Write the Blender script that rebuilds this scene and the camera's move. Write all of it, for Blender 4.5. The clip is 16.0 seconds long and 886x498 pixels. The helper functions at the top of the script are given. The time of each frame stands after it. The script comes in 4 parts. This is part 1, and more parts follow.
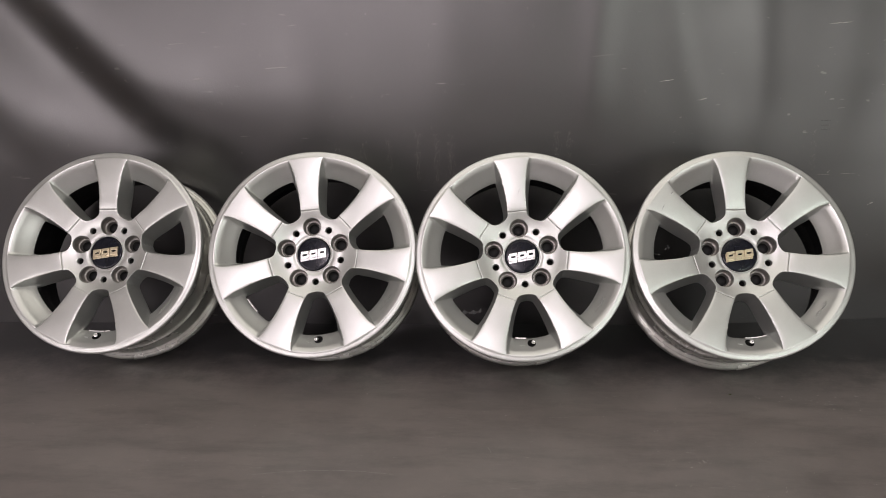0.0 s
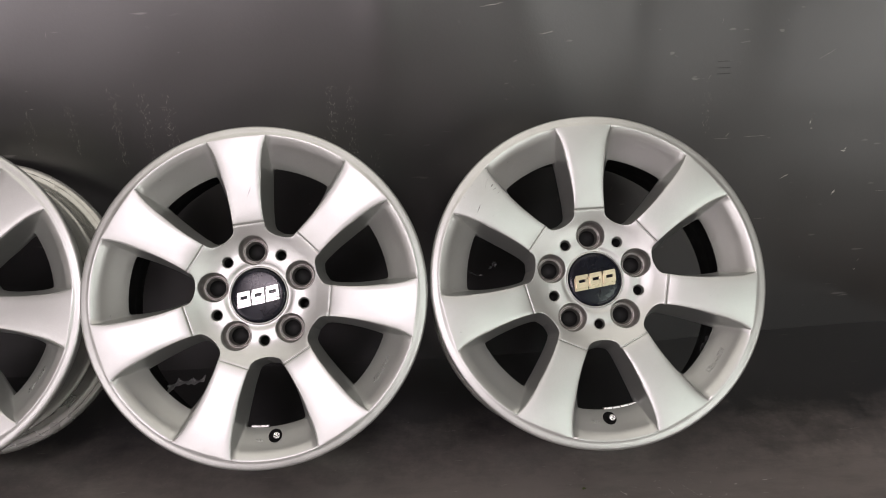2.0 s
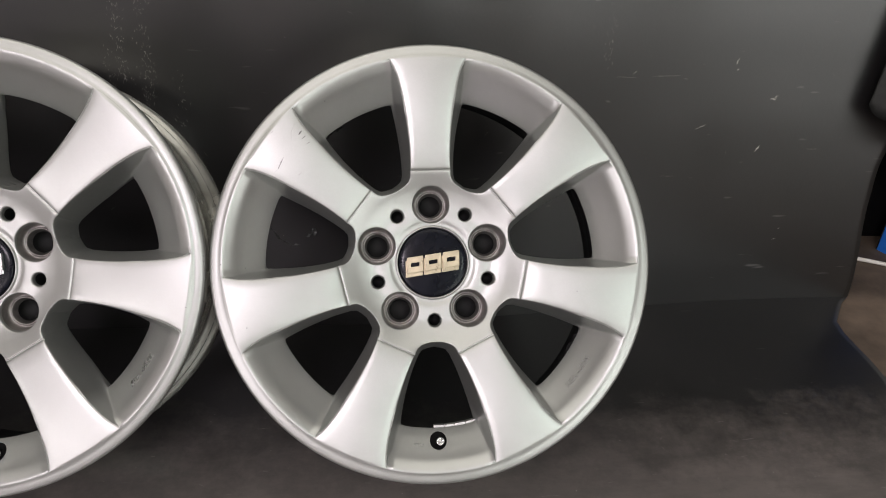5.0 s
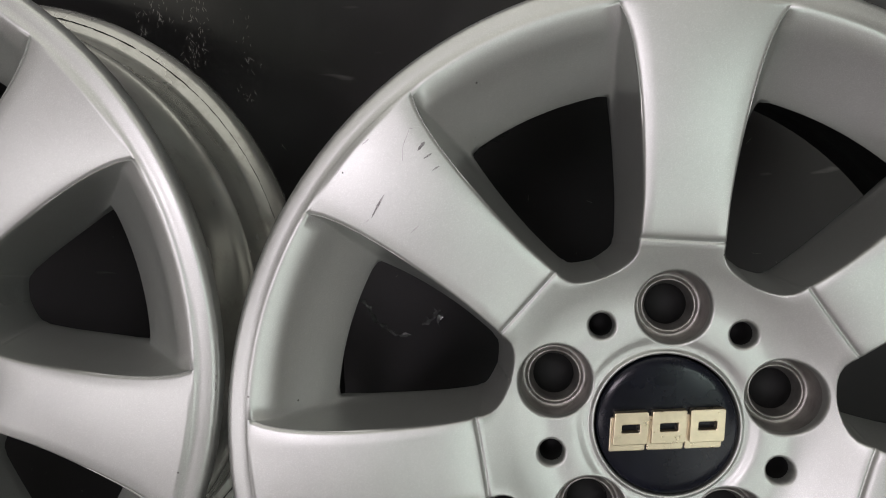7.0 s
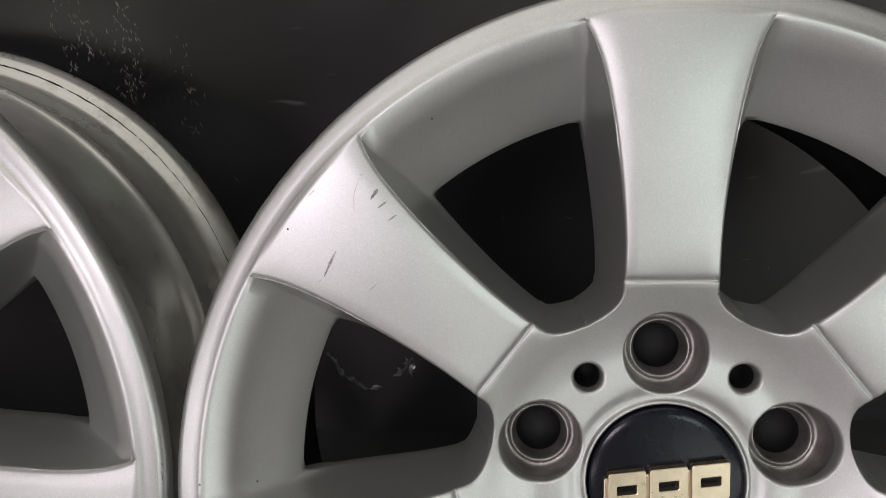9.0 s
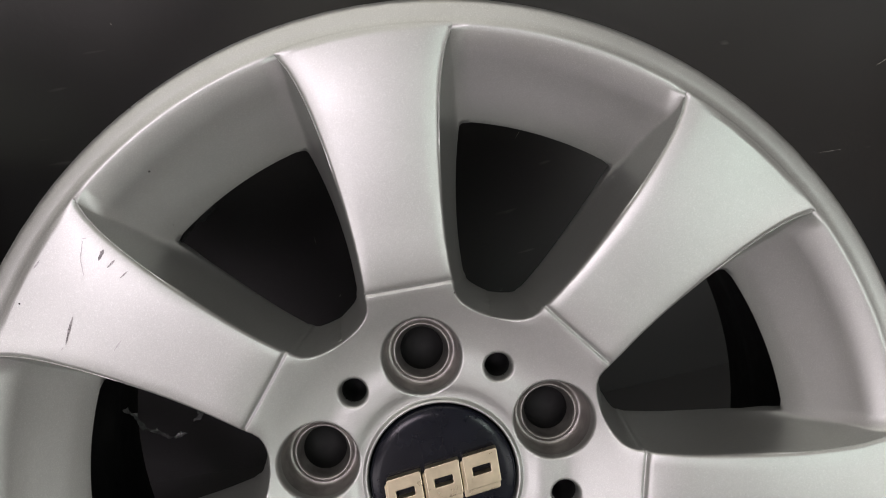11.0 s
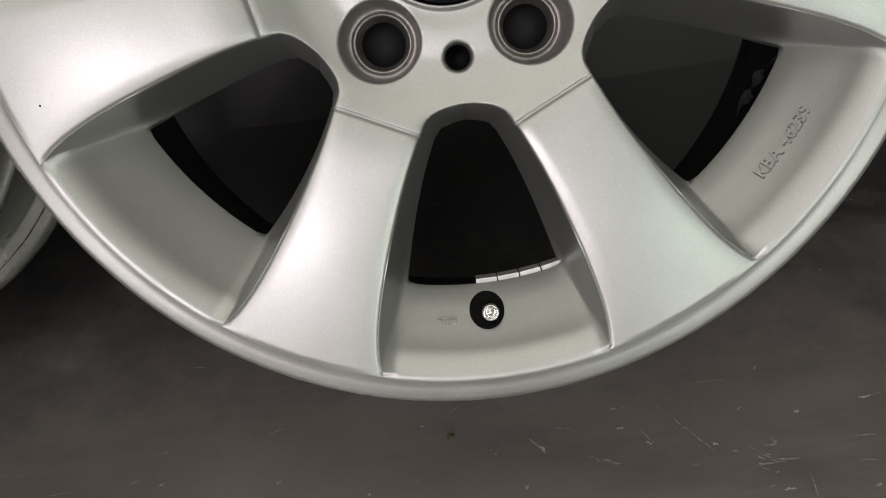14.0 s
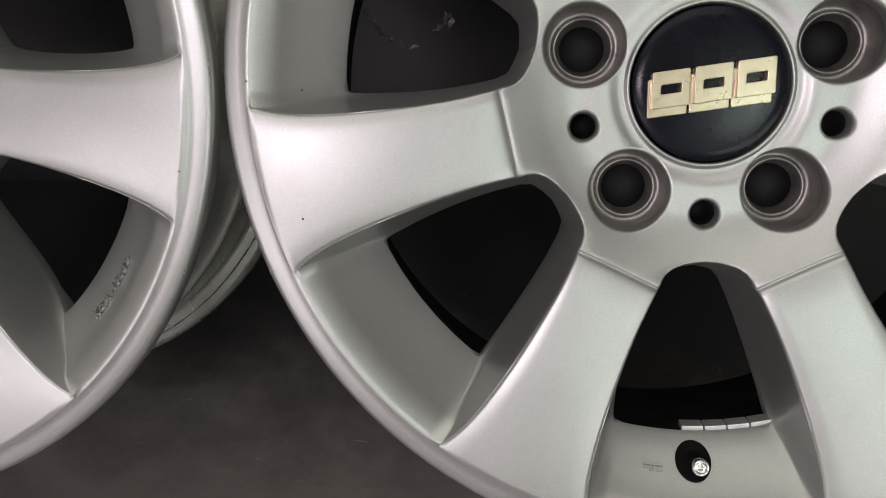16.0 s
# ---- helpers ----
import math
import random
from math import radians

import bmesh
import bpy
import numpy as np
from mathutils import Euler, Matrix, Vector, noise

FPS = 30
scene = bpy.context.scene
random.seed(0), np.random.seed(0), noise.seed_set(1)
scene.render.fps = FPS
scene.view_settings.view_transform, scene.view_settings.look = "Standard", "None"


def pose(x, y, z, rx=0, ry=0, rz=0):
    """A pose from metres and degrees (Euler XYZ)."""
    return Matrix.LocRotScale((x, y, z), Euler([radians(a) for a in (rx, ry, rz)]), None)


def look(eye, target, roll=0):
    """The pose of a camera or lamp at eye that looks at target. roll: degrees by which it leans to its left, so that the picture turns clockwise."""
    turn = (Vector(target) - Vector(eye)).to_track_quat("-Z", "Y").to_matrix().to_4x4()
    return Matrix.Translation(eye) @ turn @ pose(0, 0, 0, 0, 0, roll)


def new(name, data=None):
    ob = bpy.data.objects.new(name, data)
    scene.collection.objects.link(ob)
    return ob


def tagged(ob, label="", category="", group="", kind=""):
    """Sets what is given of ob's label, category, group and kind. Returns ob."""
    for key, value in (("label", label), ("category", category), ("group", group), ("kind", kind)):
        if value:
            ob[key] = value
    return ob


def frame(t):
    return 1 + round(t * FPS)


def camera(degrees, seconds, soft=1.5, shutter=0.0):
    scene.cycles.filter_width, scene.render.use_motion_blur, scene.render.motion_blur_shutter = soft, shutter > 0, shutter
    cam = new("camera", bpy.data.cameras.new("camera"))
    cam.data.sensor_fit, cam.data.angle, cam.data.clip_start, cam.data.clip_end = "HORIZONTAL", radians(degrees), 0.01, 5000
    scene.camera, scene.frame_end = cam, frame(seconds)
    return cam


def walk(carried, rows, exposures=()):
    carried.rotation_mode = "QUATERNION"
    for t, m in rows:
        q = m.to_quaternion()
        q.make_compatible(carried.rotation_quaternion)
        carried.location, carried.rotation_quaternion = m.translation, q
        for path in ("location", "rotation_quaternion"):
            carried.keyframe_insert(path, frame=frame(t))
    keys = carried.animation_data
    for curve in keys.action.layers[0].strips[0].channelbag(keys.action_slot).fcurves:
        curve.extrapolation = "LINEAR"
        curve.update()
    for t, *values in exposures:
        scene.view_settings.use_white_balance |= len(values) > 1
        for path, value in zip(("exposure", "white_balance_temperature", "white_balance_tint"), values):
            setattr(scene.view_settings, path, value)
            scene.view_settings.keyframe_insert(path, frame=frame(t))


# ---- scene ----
cam = camera(60.00, 16.0, soft=1.0)
PATH = [
    (0.0, -0.5249, -1.5360, 0.7834, 72.10, 0.98, 3.02),
    (0.5, -0.3981, -1.4262, 0.7800, 71.68, 0.58, 2.12),
    (1.0, -0.3277, -1.3083, 0.7788, 70.26, 0.11, 0.32),
    (1.5, -0.2876, -1.1753, 0.7474, 68.43, 0.07, -1.15),
    (2.0, -0.2504, -0.9158, 0.7252, 66.52, 0.98, -3.31),
    (2.5, -0.1843, -0.7741, 0.6780, 63.51, -1.92, -6.77),
    (3.0, -0.1211, -0.7391, 0.6631, 63.19, -2.38, -9.27),
    (3.2, -0.1114, -0.7440, 0.6735, 63.41, -2.49, -10.65),
    (5.5, -0.0462, -0.6453, 0.6950, 56.79, -2.69, -2.66),
    (6.0, -0.0217, -0.5934, 0.6996, 54.87, -2.12, 0.15),
    (6.5, -0.0601, -0.4218, 0.6411, 55.28, -1.45, 4.13),
    (7.0, -0.0910, -0.2783, 0.5649, 55.33, -1.52, 6.31),
    (7.5, -0.1045, -0.2278, 0.5474, 54.09, -1.63, 6.95),
    (8.0, -0.1015, -0.2297, 0.5480, 54.12, -1.18, 6.85),
    (8.2, -0.1013, -0.2327, 0.5492, 54.25, -0.94, 6.52),
    (10.3, -0.0197, -0.2160, 0.5942, 54.54, 4.45, -3.41),
    (10.5, -0.0088, -0.2204, 0.5898, 54.66, 4.93, -4.10),
    (11.0, 0.0017, -0.2336, 0.5766, 54.18, 5.55, -6.74),
    (11.5, 0.0158, -0.2612, 0.5387, 54.83, 6.18, -8.72),
    (12.0, 0.0261, -0.2726, 0.5133, 51.24, 6.22, -9.30),
    (12.5, 0.0265, -0.2913, 0.4946, 48.89, 6.13, -9.18),
    (13.0, 0.0210, -0.3131, 0.4673, 47.60, 5.69, -8.28),
    (13.5, 0.0092, -0.3328, 0.4357, 46.02, 4.71, -6.62),
    (14.0, -0.0133, -0.3504, 0.4081, 45.86, 4.19, -3.87),
    (14.5, -0.0431, -0.3536, 0.4001, 45.67, 3.26, -0.90),
    (15.0, -0.0666, -0.3467, 0.4059, 45.97, 2.39, 1.52),
    (15.5, -0.0900, -0.3313, 0.4310, 46.29, 1.90, 3.36),
    (16.0, -0.0923, -0.3141, 0.4602, 47.14, 1.86, 4.43),
]
walk(cam, [(t, pose(*p)) for t, *p in PATH], [
    (0, -0.14, 6600, 12), (1.5, -0.19, 6560, 12), (2.1, -0.28, 6560, 13), (3.0, -0.24, 6490, 10), (5.5, -0.23, 6470, 11), (7.0, -0.60, 6350, 8),
    (10.5, -0.43, 6360, 14), (11.5, -0.58, 6500, 9), (12.5, -0.64, 6520, 9), (14.0, -0.56, 6540, 7), (15.0, -0.51, 6570, 7), (16.0, -0.57, 6470, 11)])

# ---- world and lamps ----
world = bpy.data.worlds.new("world")
scene.world = world
world.use_nodes = True
world.node_tree.nodes["Background"].inputs[0].default_value = (0.05, 0.05, 0.05, 1)
world.node_tree.nodes["Background"].inputs[1].default_value = 0.2


def area_lamp(name, eye, target, sx, sy, power, colour):
    lamp = bpy.data.lights.new(name, "AREA")
    lamp.shape, lamp.size, lamp.size_y, lamp.energy, lamp.color = "RECTANGLE", sx, sy, power, colour
    ob = new(name, lamp)
    ob.matrix_world = look(eye, target)
    return ob


# two broad fill lamps added out of view to brighten sheet and wheels
area_lamp("unseen_front_fill", (-3.1, -4.40, 1.52), (-2.8, 0, 1.0), 4.2, 1.05, 88, (1.0, 0.905, 0.945))
area_lamp("unseen_front_fill", (3.65, -4.40, 1.34), (3.5, 0, 0.9), 5.2, 1.22, 80, (0.975, 0.975, 0.945))
area_lamp("ceiling_tube_light", (-0.92, -3.08, 2.52), (-0.92, -3.08, 0), 0.80, 0.50, 62, (1.0, 0.87, 0.96))
area_lamp("ceiling_tube_light", (1.35, -3.60, 2.52), (1.35, -3.60, 0), 0.45, 0.9, 30, (0.85, 1.0, 0.91))
# broad overhead fill, added to brighten the floor and the rim shelves
area_lamp("overhead_fill_light", (-0.5, -0.60, 2.52), (-0.5, -0.60, 0), 2.6, 2.2, 27, (1.0, 0.95, 0.86))


# ---- materials ----
def material(name):
    m = bpy.data.materials.new(name)
    m.use_nodes = True
    t = m.node_tree
    return m, t, t.nodes["Principled BSDF"]


def node(t, kind, links=(), operation="", data_type=""):
    n = t.nodes.new(kind)
    if operation:
        n.operation = operation
    if data_type:
        n.data_type = data_type
    for socket, src in links:
        if hasattr(src, "links"):
            t.links.new(src, n.inputs[socket])
        else:
            n.inputs[socket].default_value = src
    return n


def mapped(t, scale=(1, 1, 1), turn=(0, 0, 0)):
    c = node(t, "ShaderNodeTexCoord")
    return node(t, "ShaderNodeMapping", [("Vector", c.outputs["Object"]), ("Scale", scale), ("Rotation", turn)]).outputs[0]


def noise_tex(t, vec, scale, detail=3.0, rough=0.5):
    return node(t, "ShaderNodeTexNoise", [("Vector", vec), ("Scale", scale), ("Detail", detail), ("Roughness", rough)]).outputs[0]


def ramp(t, fac, a, b, ca, cb):
    n = node(t, "ShaderNodeMapRange", [("Value", fac), ("From Min", a), ("From Max", b), ("To Min", ca), ("To Max", cb)])
    return n.outputs[0]


def mix_colour(t, fac, a, b):
    n = node(t, "ShaderNodeMix", data_type="RGBA")
    for i, v in ((0, fac), (6, a), (7, b)):
        if hasattr(v, "links"):
            t.links.new(v, n.inputs[i])
        else:
            n.inputs[i].default_value = v
    return n.outputs[2]


def bump(t, b, height, strength, distance):
    n = node(t, "ShaderNodeBump", [("Height", height), ("Strength", strength), ("Distance", distance)])
    t.links.new(n.outputs[0], b.inputs["Normal"])


def silver_paint():
    """Silver metallic lacquer: fine flake, faint peel, thin dirt film and a few dark pits."""
    m, t, b = material("silver paint")
    v = mapped(t)
    peel = noise_tex(t, v, 900, 2, 0.5)
    flake = noise_tex(t, v, 2000, 2, 0.75)
    cloud = noise_tex(t, v, 16, 5, 0.6)
    grime = noise_tex(t, v, 55, 4, 0.65)
    c = mix_colour(t, ramp(t, cloud, 0.35, 0.7, 0, 1), (0.47, 0.485, 0.465, 1), (0.515, 0.53, 0.51, 1))
    c = mix_colour(t, ramp(t, flake, 0.58, 0.36, 0, 0.24), c, (0.30, 0.30, 0.30, 1))
    c = mix_colour(t, ramp(t, flake, 0.56, 0.74, 0, 0.26), c, (0.88, 0.89, 0.88, 1))
    c = mix_colour(t, ramp(t, grime, 0.50, 0.80, 0, 0.10), c, (0.36, 0.345, 0.31, 1))
    pit = node(t, "ShaderNodeTexVoronoi", [("Vector", v), ("Scale", 95)])
    rare = node(t, "ShaderNodeSeparateColor", [("Color", pit.outputs["Color"])]).outputs[0]
    dot = node(t, "ShaderNodeMath", [(0, ramp(t, pit.outputs["Distance"], 0.035, 0.075, 1, 0)), (1, ramp(t, rare, 0.94, 0.945, 0, 0.8))], operation="MULTIPLY").outputs[0]
    c = mix_colour(t, dot, c, (0.05, 0.045, 0.04, 1))
    t.links.new(c, b.inputs["Base Color"])
    b.inputs["Metallic"].default_value = 0.80
    b.inputs["Coat Weight"].default_value = 0.10
    b.inputs["Coat Roughness"].default_value = 0.20
    r = node(t, "ShaderNodeMath", [(0, ramp(t, cloud, 0.3, 0.75, 0.355, 0.395)), (1, ramp(t, grime, 0.5, 0.8, 0, 0.02))], operation="ADD").outputs[0]
    t.links.new(r, b.inputs["Roughness"])
    relief = node(t, "ShaderNodeMath", [(0, peel), (1, ramp(t, flake, 0, 1, 0, 0.5))], operation="ADD").outputs[0]
    bump(t, b, relief, 0.07, 0.00015)
    return m


def bare_silver():
    """The painted outside of the barrel, dull and dusty."""
    m, t, b = material("dull barrel paint")
    v = mapped(t)
    cloud = noise_tex(t, v, 9, 5, 0.6)
    c = mix_colour(t, ramp(t, cloud, 0.35, 0.7, 0, 1), (0.40, 0.405, 0.375, 1), (0.56, 0.56, 0.53, 1))
    streak = noise_tex(t, v, 45, 6, 0.75)
    c = mix_colour(t, ramp(t, streak, 0.52, 0.74, 0, 0.45), c, (0.16, 0.15, 0.12, 1))
    t.links.new(c, b.inputs["Base Color"])
    b.inputs["Metallic"].default_value = 0.65
    t.links.new(ramp(t, cloud, 0.3, 0.7, 0.20, 0.32), b.inputs["Roughness"])
    return m


def shade_dark_lining():
    # dark coat with dusty blotches, deepened to hold the barrel's shade
    m, t, b = material("shade-dark inner barrel")
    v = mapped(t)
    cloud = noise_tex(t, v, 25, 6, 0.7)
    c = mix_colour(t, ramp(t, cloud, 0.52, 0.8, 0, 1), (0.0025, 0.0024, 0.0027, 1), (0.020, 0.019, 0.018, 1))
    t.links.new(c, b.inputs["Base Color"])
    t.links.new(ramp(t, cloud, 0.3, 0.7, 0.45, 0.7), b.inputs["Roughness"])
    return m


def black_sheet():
    """Black vinyl; dusty where it lies, with light and shade also in its tones."""
    m, t, b = material("black vinyl sheet")
    v = mapped(t)
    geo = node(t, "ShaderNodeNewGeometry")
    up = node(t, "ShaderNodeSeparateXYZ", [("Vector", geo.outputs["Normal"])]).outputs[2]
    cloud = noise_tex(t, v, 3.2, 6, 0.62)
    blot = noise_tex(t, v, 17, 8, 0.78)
    # pale floor tone painted in, dusty, fading raggedly to shade behind the wheels
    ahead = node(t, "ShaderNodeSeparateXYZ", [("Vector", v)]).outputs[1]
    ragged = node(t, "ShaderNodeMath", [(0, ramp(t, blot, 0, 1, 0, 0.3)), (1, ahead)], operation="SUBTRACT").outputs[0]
    floor_tone = ramp(t, ragged, 0.05, 0.21, 0.0, 1)
    lying = node(t, "ShaderNodeMath", [(0, ramp(t, up, 0.5, 0.95, 0, 1)), (1, floor_tone)], operation="MULTIPLY").outputs[0]
    fine = noise_tex(t, v, 240, 3)
    dust = noise_tex(t, v, 38, 6, 0.75)
    scr = noise_tex(t, mapped(t, (9, 90, 60), (0, 0, 0.35)), 1.6, 2, 0.4)
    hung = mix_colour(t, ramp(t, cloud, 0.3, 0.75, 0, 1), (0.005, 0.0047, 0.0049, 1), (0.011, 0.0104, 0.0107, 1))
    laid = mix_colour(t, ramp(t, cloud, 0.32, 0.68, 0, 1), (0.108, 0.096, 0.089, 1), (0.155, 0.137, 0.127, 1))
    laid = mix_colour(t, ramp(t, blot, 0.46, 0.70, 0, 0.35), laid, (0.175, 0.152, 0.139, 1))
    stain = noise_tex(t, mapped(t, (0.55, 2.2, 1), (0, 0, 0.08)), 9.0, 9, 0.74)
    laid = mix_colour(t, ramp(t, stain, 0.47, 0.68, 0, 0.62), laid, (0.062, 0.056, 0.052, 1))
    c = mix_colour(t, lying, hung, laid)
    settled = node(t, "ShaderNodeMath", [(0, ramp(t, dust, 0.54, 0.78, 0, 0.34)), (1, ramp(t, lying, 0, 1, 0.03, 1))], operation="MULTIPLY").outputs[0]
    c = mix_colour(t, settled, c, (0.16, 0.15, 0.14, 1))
    c = mix_colour(t, ramp(t, scr, 0.74, 0.79, 0, 0.30), c, (0.3, 0.29, 0.28, 1))
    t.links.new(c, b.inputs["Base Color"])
    t.links.new(ramp(t, cloud, 0.3, 0.7, 0.32, 0.42), b.inputs["Roughness"])
    b.inputs["Specular IOR Level"].default_value = 1.0
    b.inputs["IOR"].default_value = 1.58
    crumple = noise_tex(t, v, 55, 5, 0.6)
    relief = node(t, "ShaderNodeMath", [(0, fine), (1, crumple)], operation="ADD").outputs[0]
    bump(t, b, relief, 0.12, 0.001)
    return m


def plain(name, colour, rough=0.5, metal=0.0, noise_scale=40, spread=0.25):
    m, t, b = material(name)
    n = noise_tex(t, mapped(t), noise_scale, 5, 0.6)
    lo = tuple(c * (1 - spread) for c in colour) + (1,)
    hi = tuple(min(1, c * (1 + spread)) for c in colour) + (1,)
    t.links.new(mix_colour(t, ramp(t, n, 0.35, 0.7, 0, 1), lo, hi), b.inputs["Base Color"])
    t.links.new(ramp(t, n, 0.3, 0.7, rough * 0.85, min(1, rough * 1.15)), b.inputs["Roughness"])
    b.inputs["Metallic"].default_value = metal
    return m


SILVER, BARREL, SHADE_DARK, SHEET = silver_paint(), bare_silver(), shade_dark_lining(), black_sheet()
CAP = plain("glossy navy black lacquer", (0.004, 0.005, 0.010), 0.20, 0, 30, 0.3)
CAP.node_tree.nodes["Principled BSDF"].inputs["Specular IOR Level"].default_value = 0.22
GOLD = plain("pale gold plating", (0.56, 0.49, 0.35), 0.30, 0.9, 120, 0.1)
CHROME_LOGO = plain("bright silver plating", (0.66, 0.66, 0.66), 0.3, 0.9, 120, 0.1)
GRIME = plain("black grime", (0.008, 0.007, 0.006), 0.85)
STAMP = plain("faint black ink", (0.004, 0.0038, 0.0038), 0.40)
STAMP.node_tree.nodes["Principled BSDF"].inputs["Specular IOR Level"].default_value = 0.85
DEEP_BLACK = plain("black rubber", (0.004, 0.004, 0.004), 0.8)
DEEP_BLACK.node_tree.nodes["Principled BSDF"].inputs["Specular IOR Level"].default_value = 0.15
WORN_METAL = plain("worn bare alloy", (0.60, 0.58, 0.55), 0.36, 0.85, 160, 0.25)
# grime colour, darkened further for the shade down in the bolt seats
SEAT_DIRT_SHADE = plain("grimy, shade-darkened silver paint", (0.32, 0.308, 0.292), 0.36, 0.78, 90, 0.28)
CHROME = plain("chrome", (0.78, 0.78, 0.78), 0.14, 1.0, 90, 0.08)
LEAD = plain("grey weight metal", (0.62, 0.62, 0.61), 0.38, 0.7, 80, 0.12)
HOLE_SHADE = plain("painted hole shade", (0.006, 0.006, 0.006), 0.7, 0.0)
BLUE = plain("blue rack enamel", (0.018, 0.17, 0.66), 0.4, 0, 18, 0.2)
CONCRETE = plain("brown dusty concrete", (0.125, 0.092, 0.068), 0.8, 0, 9, 0.5)
CLOTH = plain("black curtain cloth", (0.017, 0.018, 0.016), 0.65, 0, 130, 0.45)
CLOTH.node_tree.nodes["Principled BSDF"].inputs["Specular IOR Level"].default_value = 0.4
WHITE = plain("white cable sheath", (0.75, 0.72, 0.66), 0.45, 0, 30, 0.1)
TAPE = plain("clear tape residue", (0.10, 0.10, 0.10), 0.25, 0, 200, 0.4)
WALL = plain("workshop plaster", (0.74, 0.73, 0.70), 0.85, 0, 4, 0.15)
CEILING = plain("pale ceiling paint", (0.80, 0.80, 0.78), 0.85, 0, 4, 0.1)
SMEAR = plain("grey smear", (0.024, 0.024, 0.024), 0.8, 0, 90, 0.4)
SCUFF = plain("scuffed bare alloy", (0.24, 0.23, 0.23), 0.45, 0.5, 900, 0.6)
FAINT = plain("faintly scratched lacquer", (0.36, 0.35, 0.35), 0.4, 0.6, 300, 0.3)
FLECK = plain("pale paint flecks", (0.46, 0.44, 0.41), 0.7, 0, 50, 0.3)
SCRATCH = plain("rubbed grey grit", (0.28, 0.268, 0.255), 0.7, 0, 400, 0.4)


# ---- mesh helpers ----
def mesh_of(name, verts, faces, smooth=True):
    me = bpy.data.meshes.new(name)
    me.from_pydata([tuple(v) for v in verts], [], faces)
    me.validate()
    if smooth:
        me.polygons.foreach_set("use_smooth", [True] * len(me.polygons))
    me.update()
    return me


def part(name, me, mat, parent=None, label="", sharp=None):
    if isinstance(me, bmesh.types.BMesh):
        bm, me = me, bpy.data.meshes.new(name)
        bmesh.ops.recalc_face_normals(bm, faces=bm.faces)
        bm.to_mesh(me)
        bm.free()
    if sharp is not None:
        me.set_sharp_from_angle(angle=radians(sharp))
    ob = new(name, me)
    me.materials.append(mat)
    if parent:
        ob.parent = parent
    if label:
        tagged(ob, label)
    return ob


def lathe(profile, n=96, axis_y=True, closed=False):
    """Turn (radius, depth) pairs about the y axis."""
    verts, faces = [], []
    for i in range(n):
        a = 2 * math.pi * i / n
        for r, y in profile:
            verts.append((r * math.sin(a), y, r * math.cos(a)))
    k = len(profile)
    for i in range(n):
        j = (i + 1) % n
        for q in range(k if closed else k - 1):
            p = (q + 1) % k
            faces.append((i * k + q, i * k + p, j * k + p, j * k + q))
    return verts, faces


def box_bm(bm, centre, size, turn=None, bevel=0.0):
    m = Matrix.Translation(centre) @ (turn or Matrix()) @ Matrix.Diagonal((*size, 1))
    made = bmesh.ops.create_cube(bm, size=1, matrix=m)["verts"]
    if bevel:
        edges = list({e for v in made for e in v.link_edges})
        bmesh.ops.bevel(bm, geom=edges, offset=bevel, segments=2, affect="EDGES", profile=0.7)
    return made


# ---- setting ----
def smooth(v, a, b):
    s = min(1.0, max(0.0, (v - a) / (b - a)))
    return s * s * (3 - 2 * s)


def sheet_depth(x, z):
    """How far back the hanging sheet stands, in metres."""
    y = 0.264 + 0.062 * smooth(x, -0.20, 0.70)
    h = smooth(z, 0.36, 0.62)
    y += h * 0.010 * noise.noise(Vector((x * 1.7, z * 1.1, 3.1)))
    # it leans back above the wheels, and lower down too beyond the last one
    up = max(0.0, z - 0.40)
    y += (0.125 + 0.03 * smooth(-x, 1.2, 1.6)) * (math.sqrt(up * up + 0.04) - 0.2)
    y += 0.055 * smooth(z, 0.05, 0.60) * smooth(x, -0.10, 0.55)
    # soft upright ripples
    for x0, lean, width, size in ((-0.27, 0.06, 0.040, 0.0046), (-0.06, -0.25, 0.045, 0.0036), (0.10, -0.06, 0.042, 0.0048), (-0.62, 0.05, 0.07, 0.003), (-0.95, -0.1, 0.06, 0.003), (0.33, 0.1, 0.07, 0.003)):
        d = x - x0 - lean * (z - 0.65)
        y -= h * size * math.exp(-(d / width) ** 2)
    # slanting fold towards the sheet's far end
    d = (x + 1.46 + 1.0 * (z - 0.66)) * 0.72
    y -= 0.022 * h * math.tanh(d / 0.055) * math.exp(-(d / (0.16 if d < 0 else 0.30)) ** 2)
    d = (x + 1.74 + 0.8 * (z - 0.55)) * 0.78
    y -= 0.010 * h * math.tanh(d / 0.06) * math.exp(-(d / 0.16) ** 2)
    return y


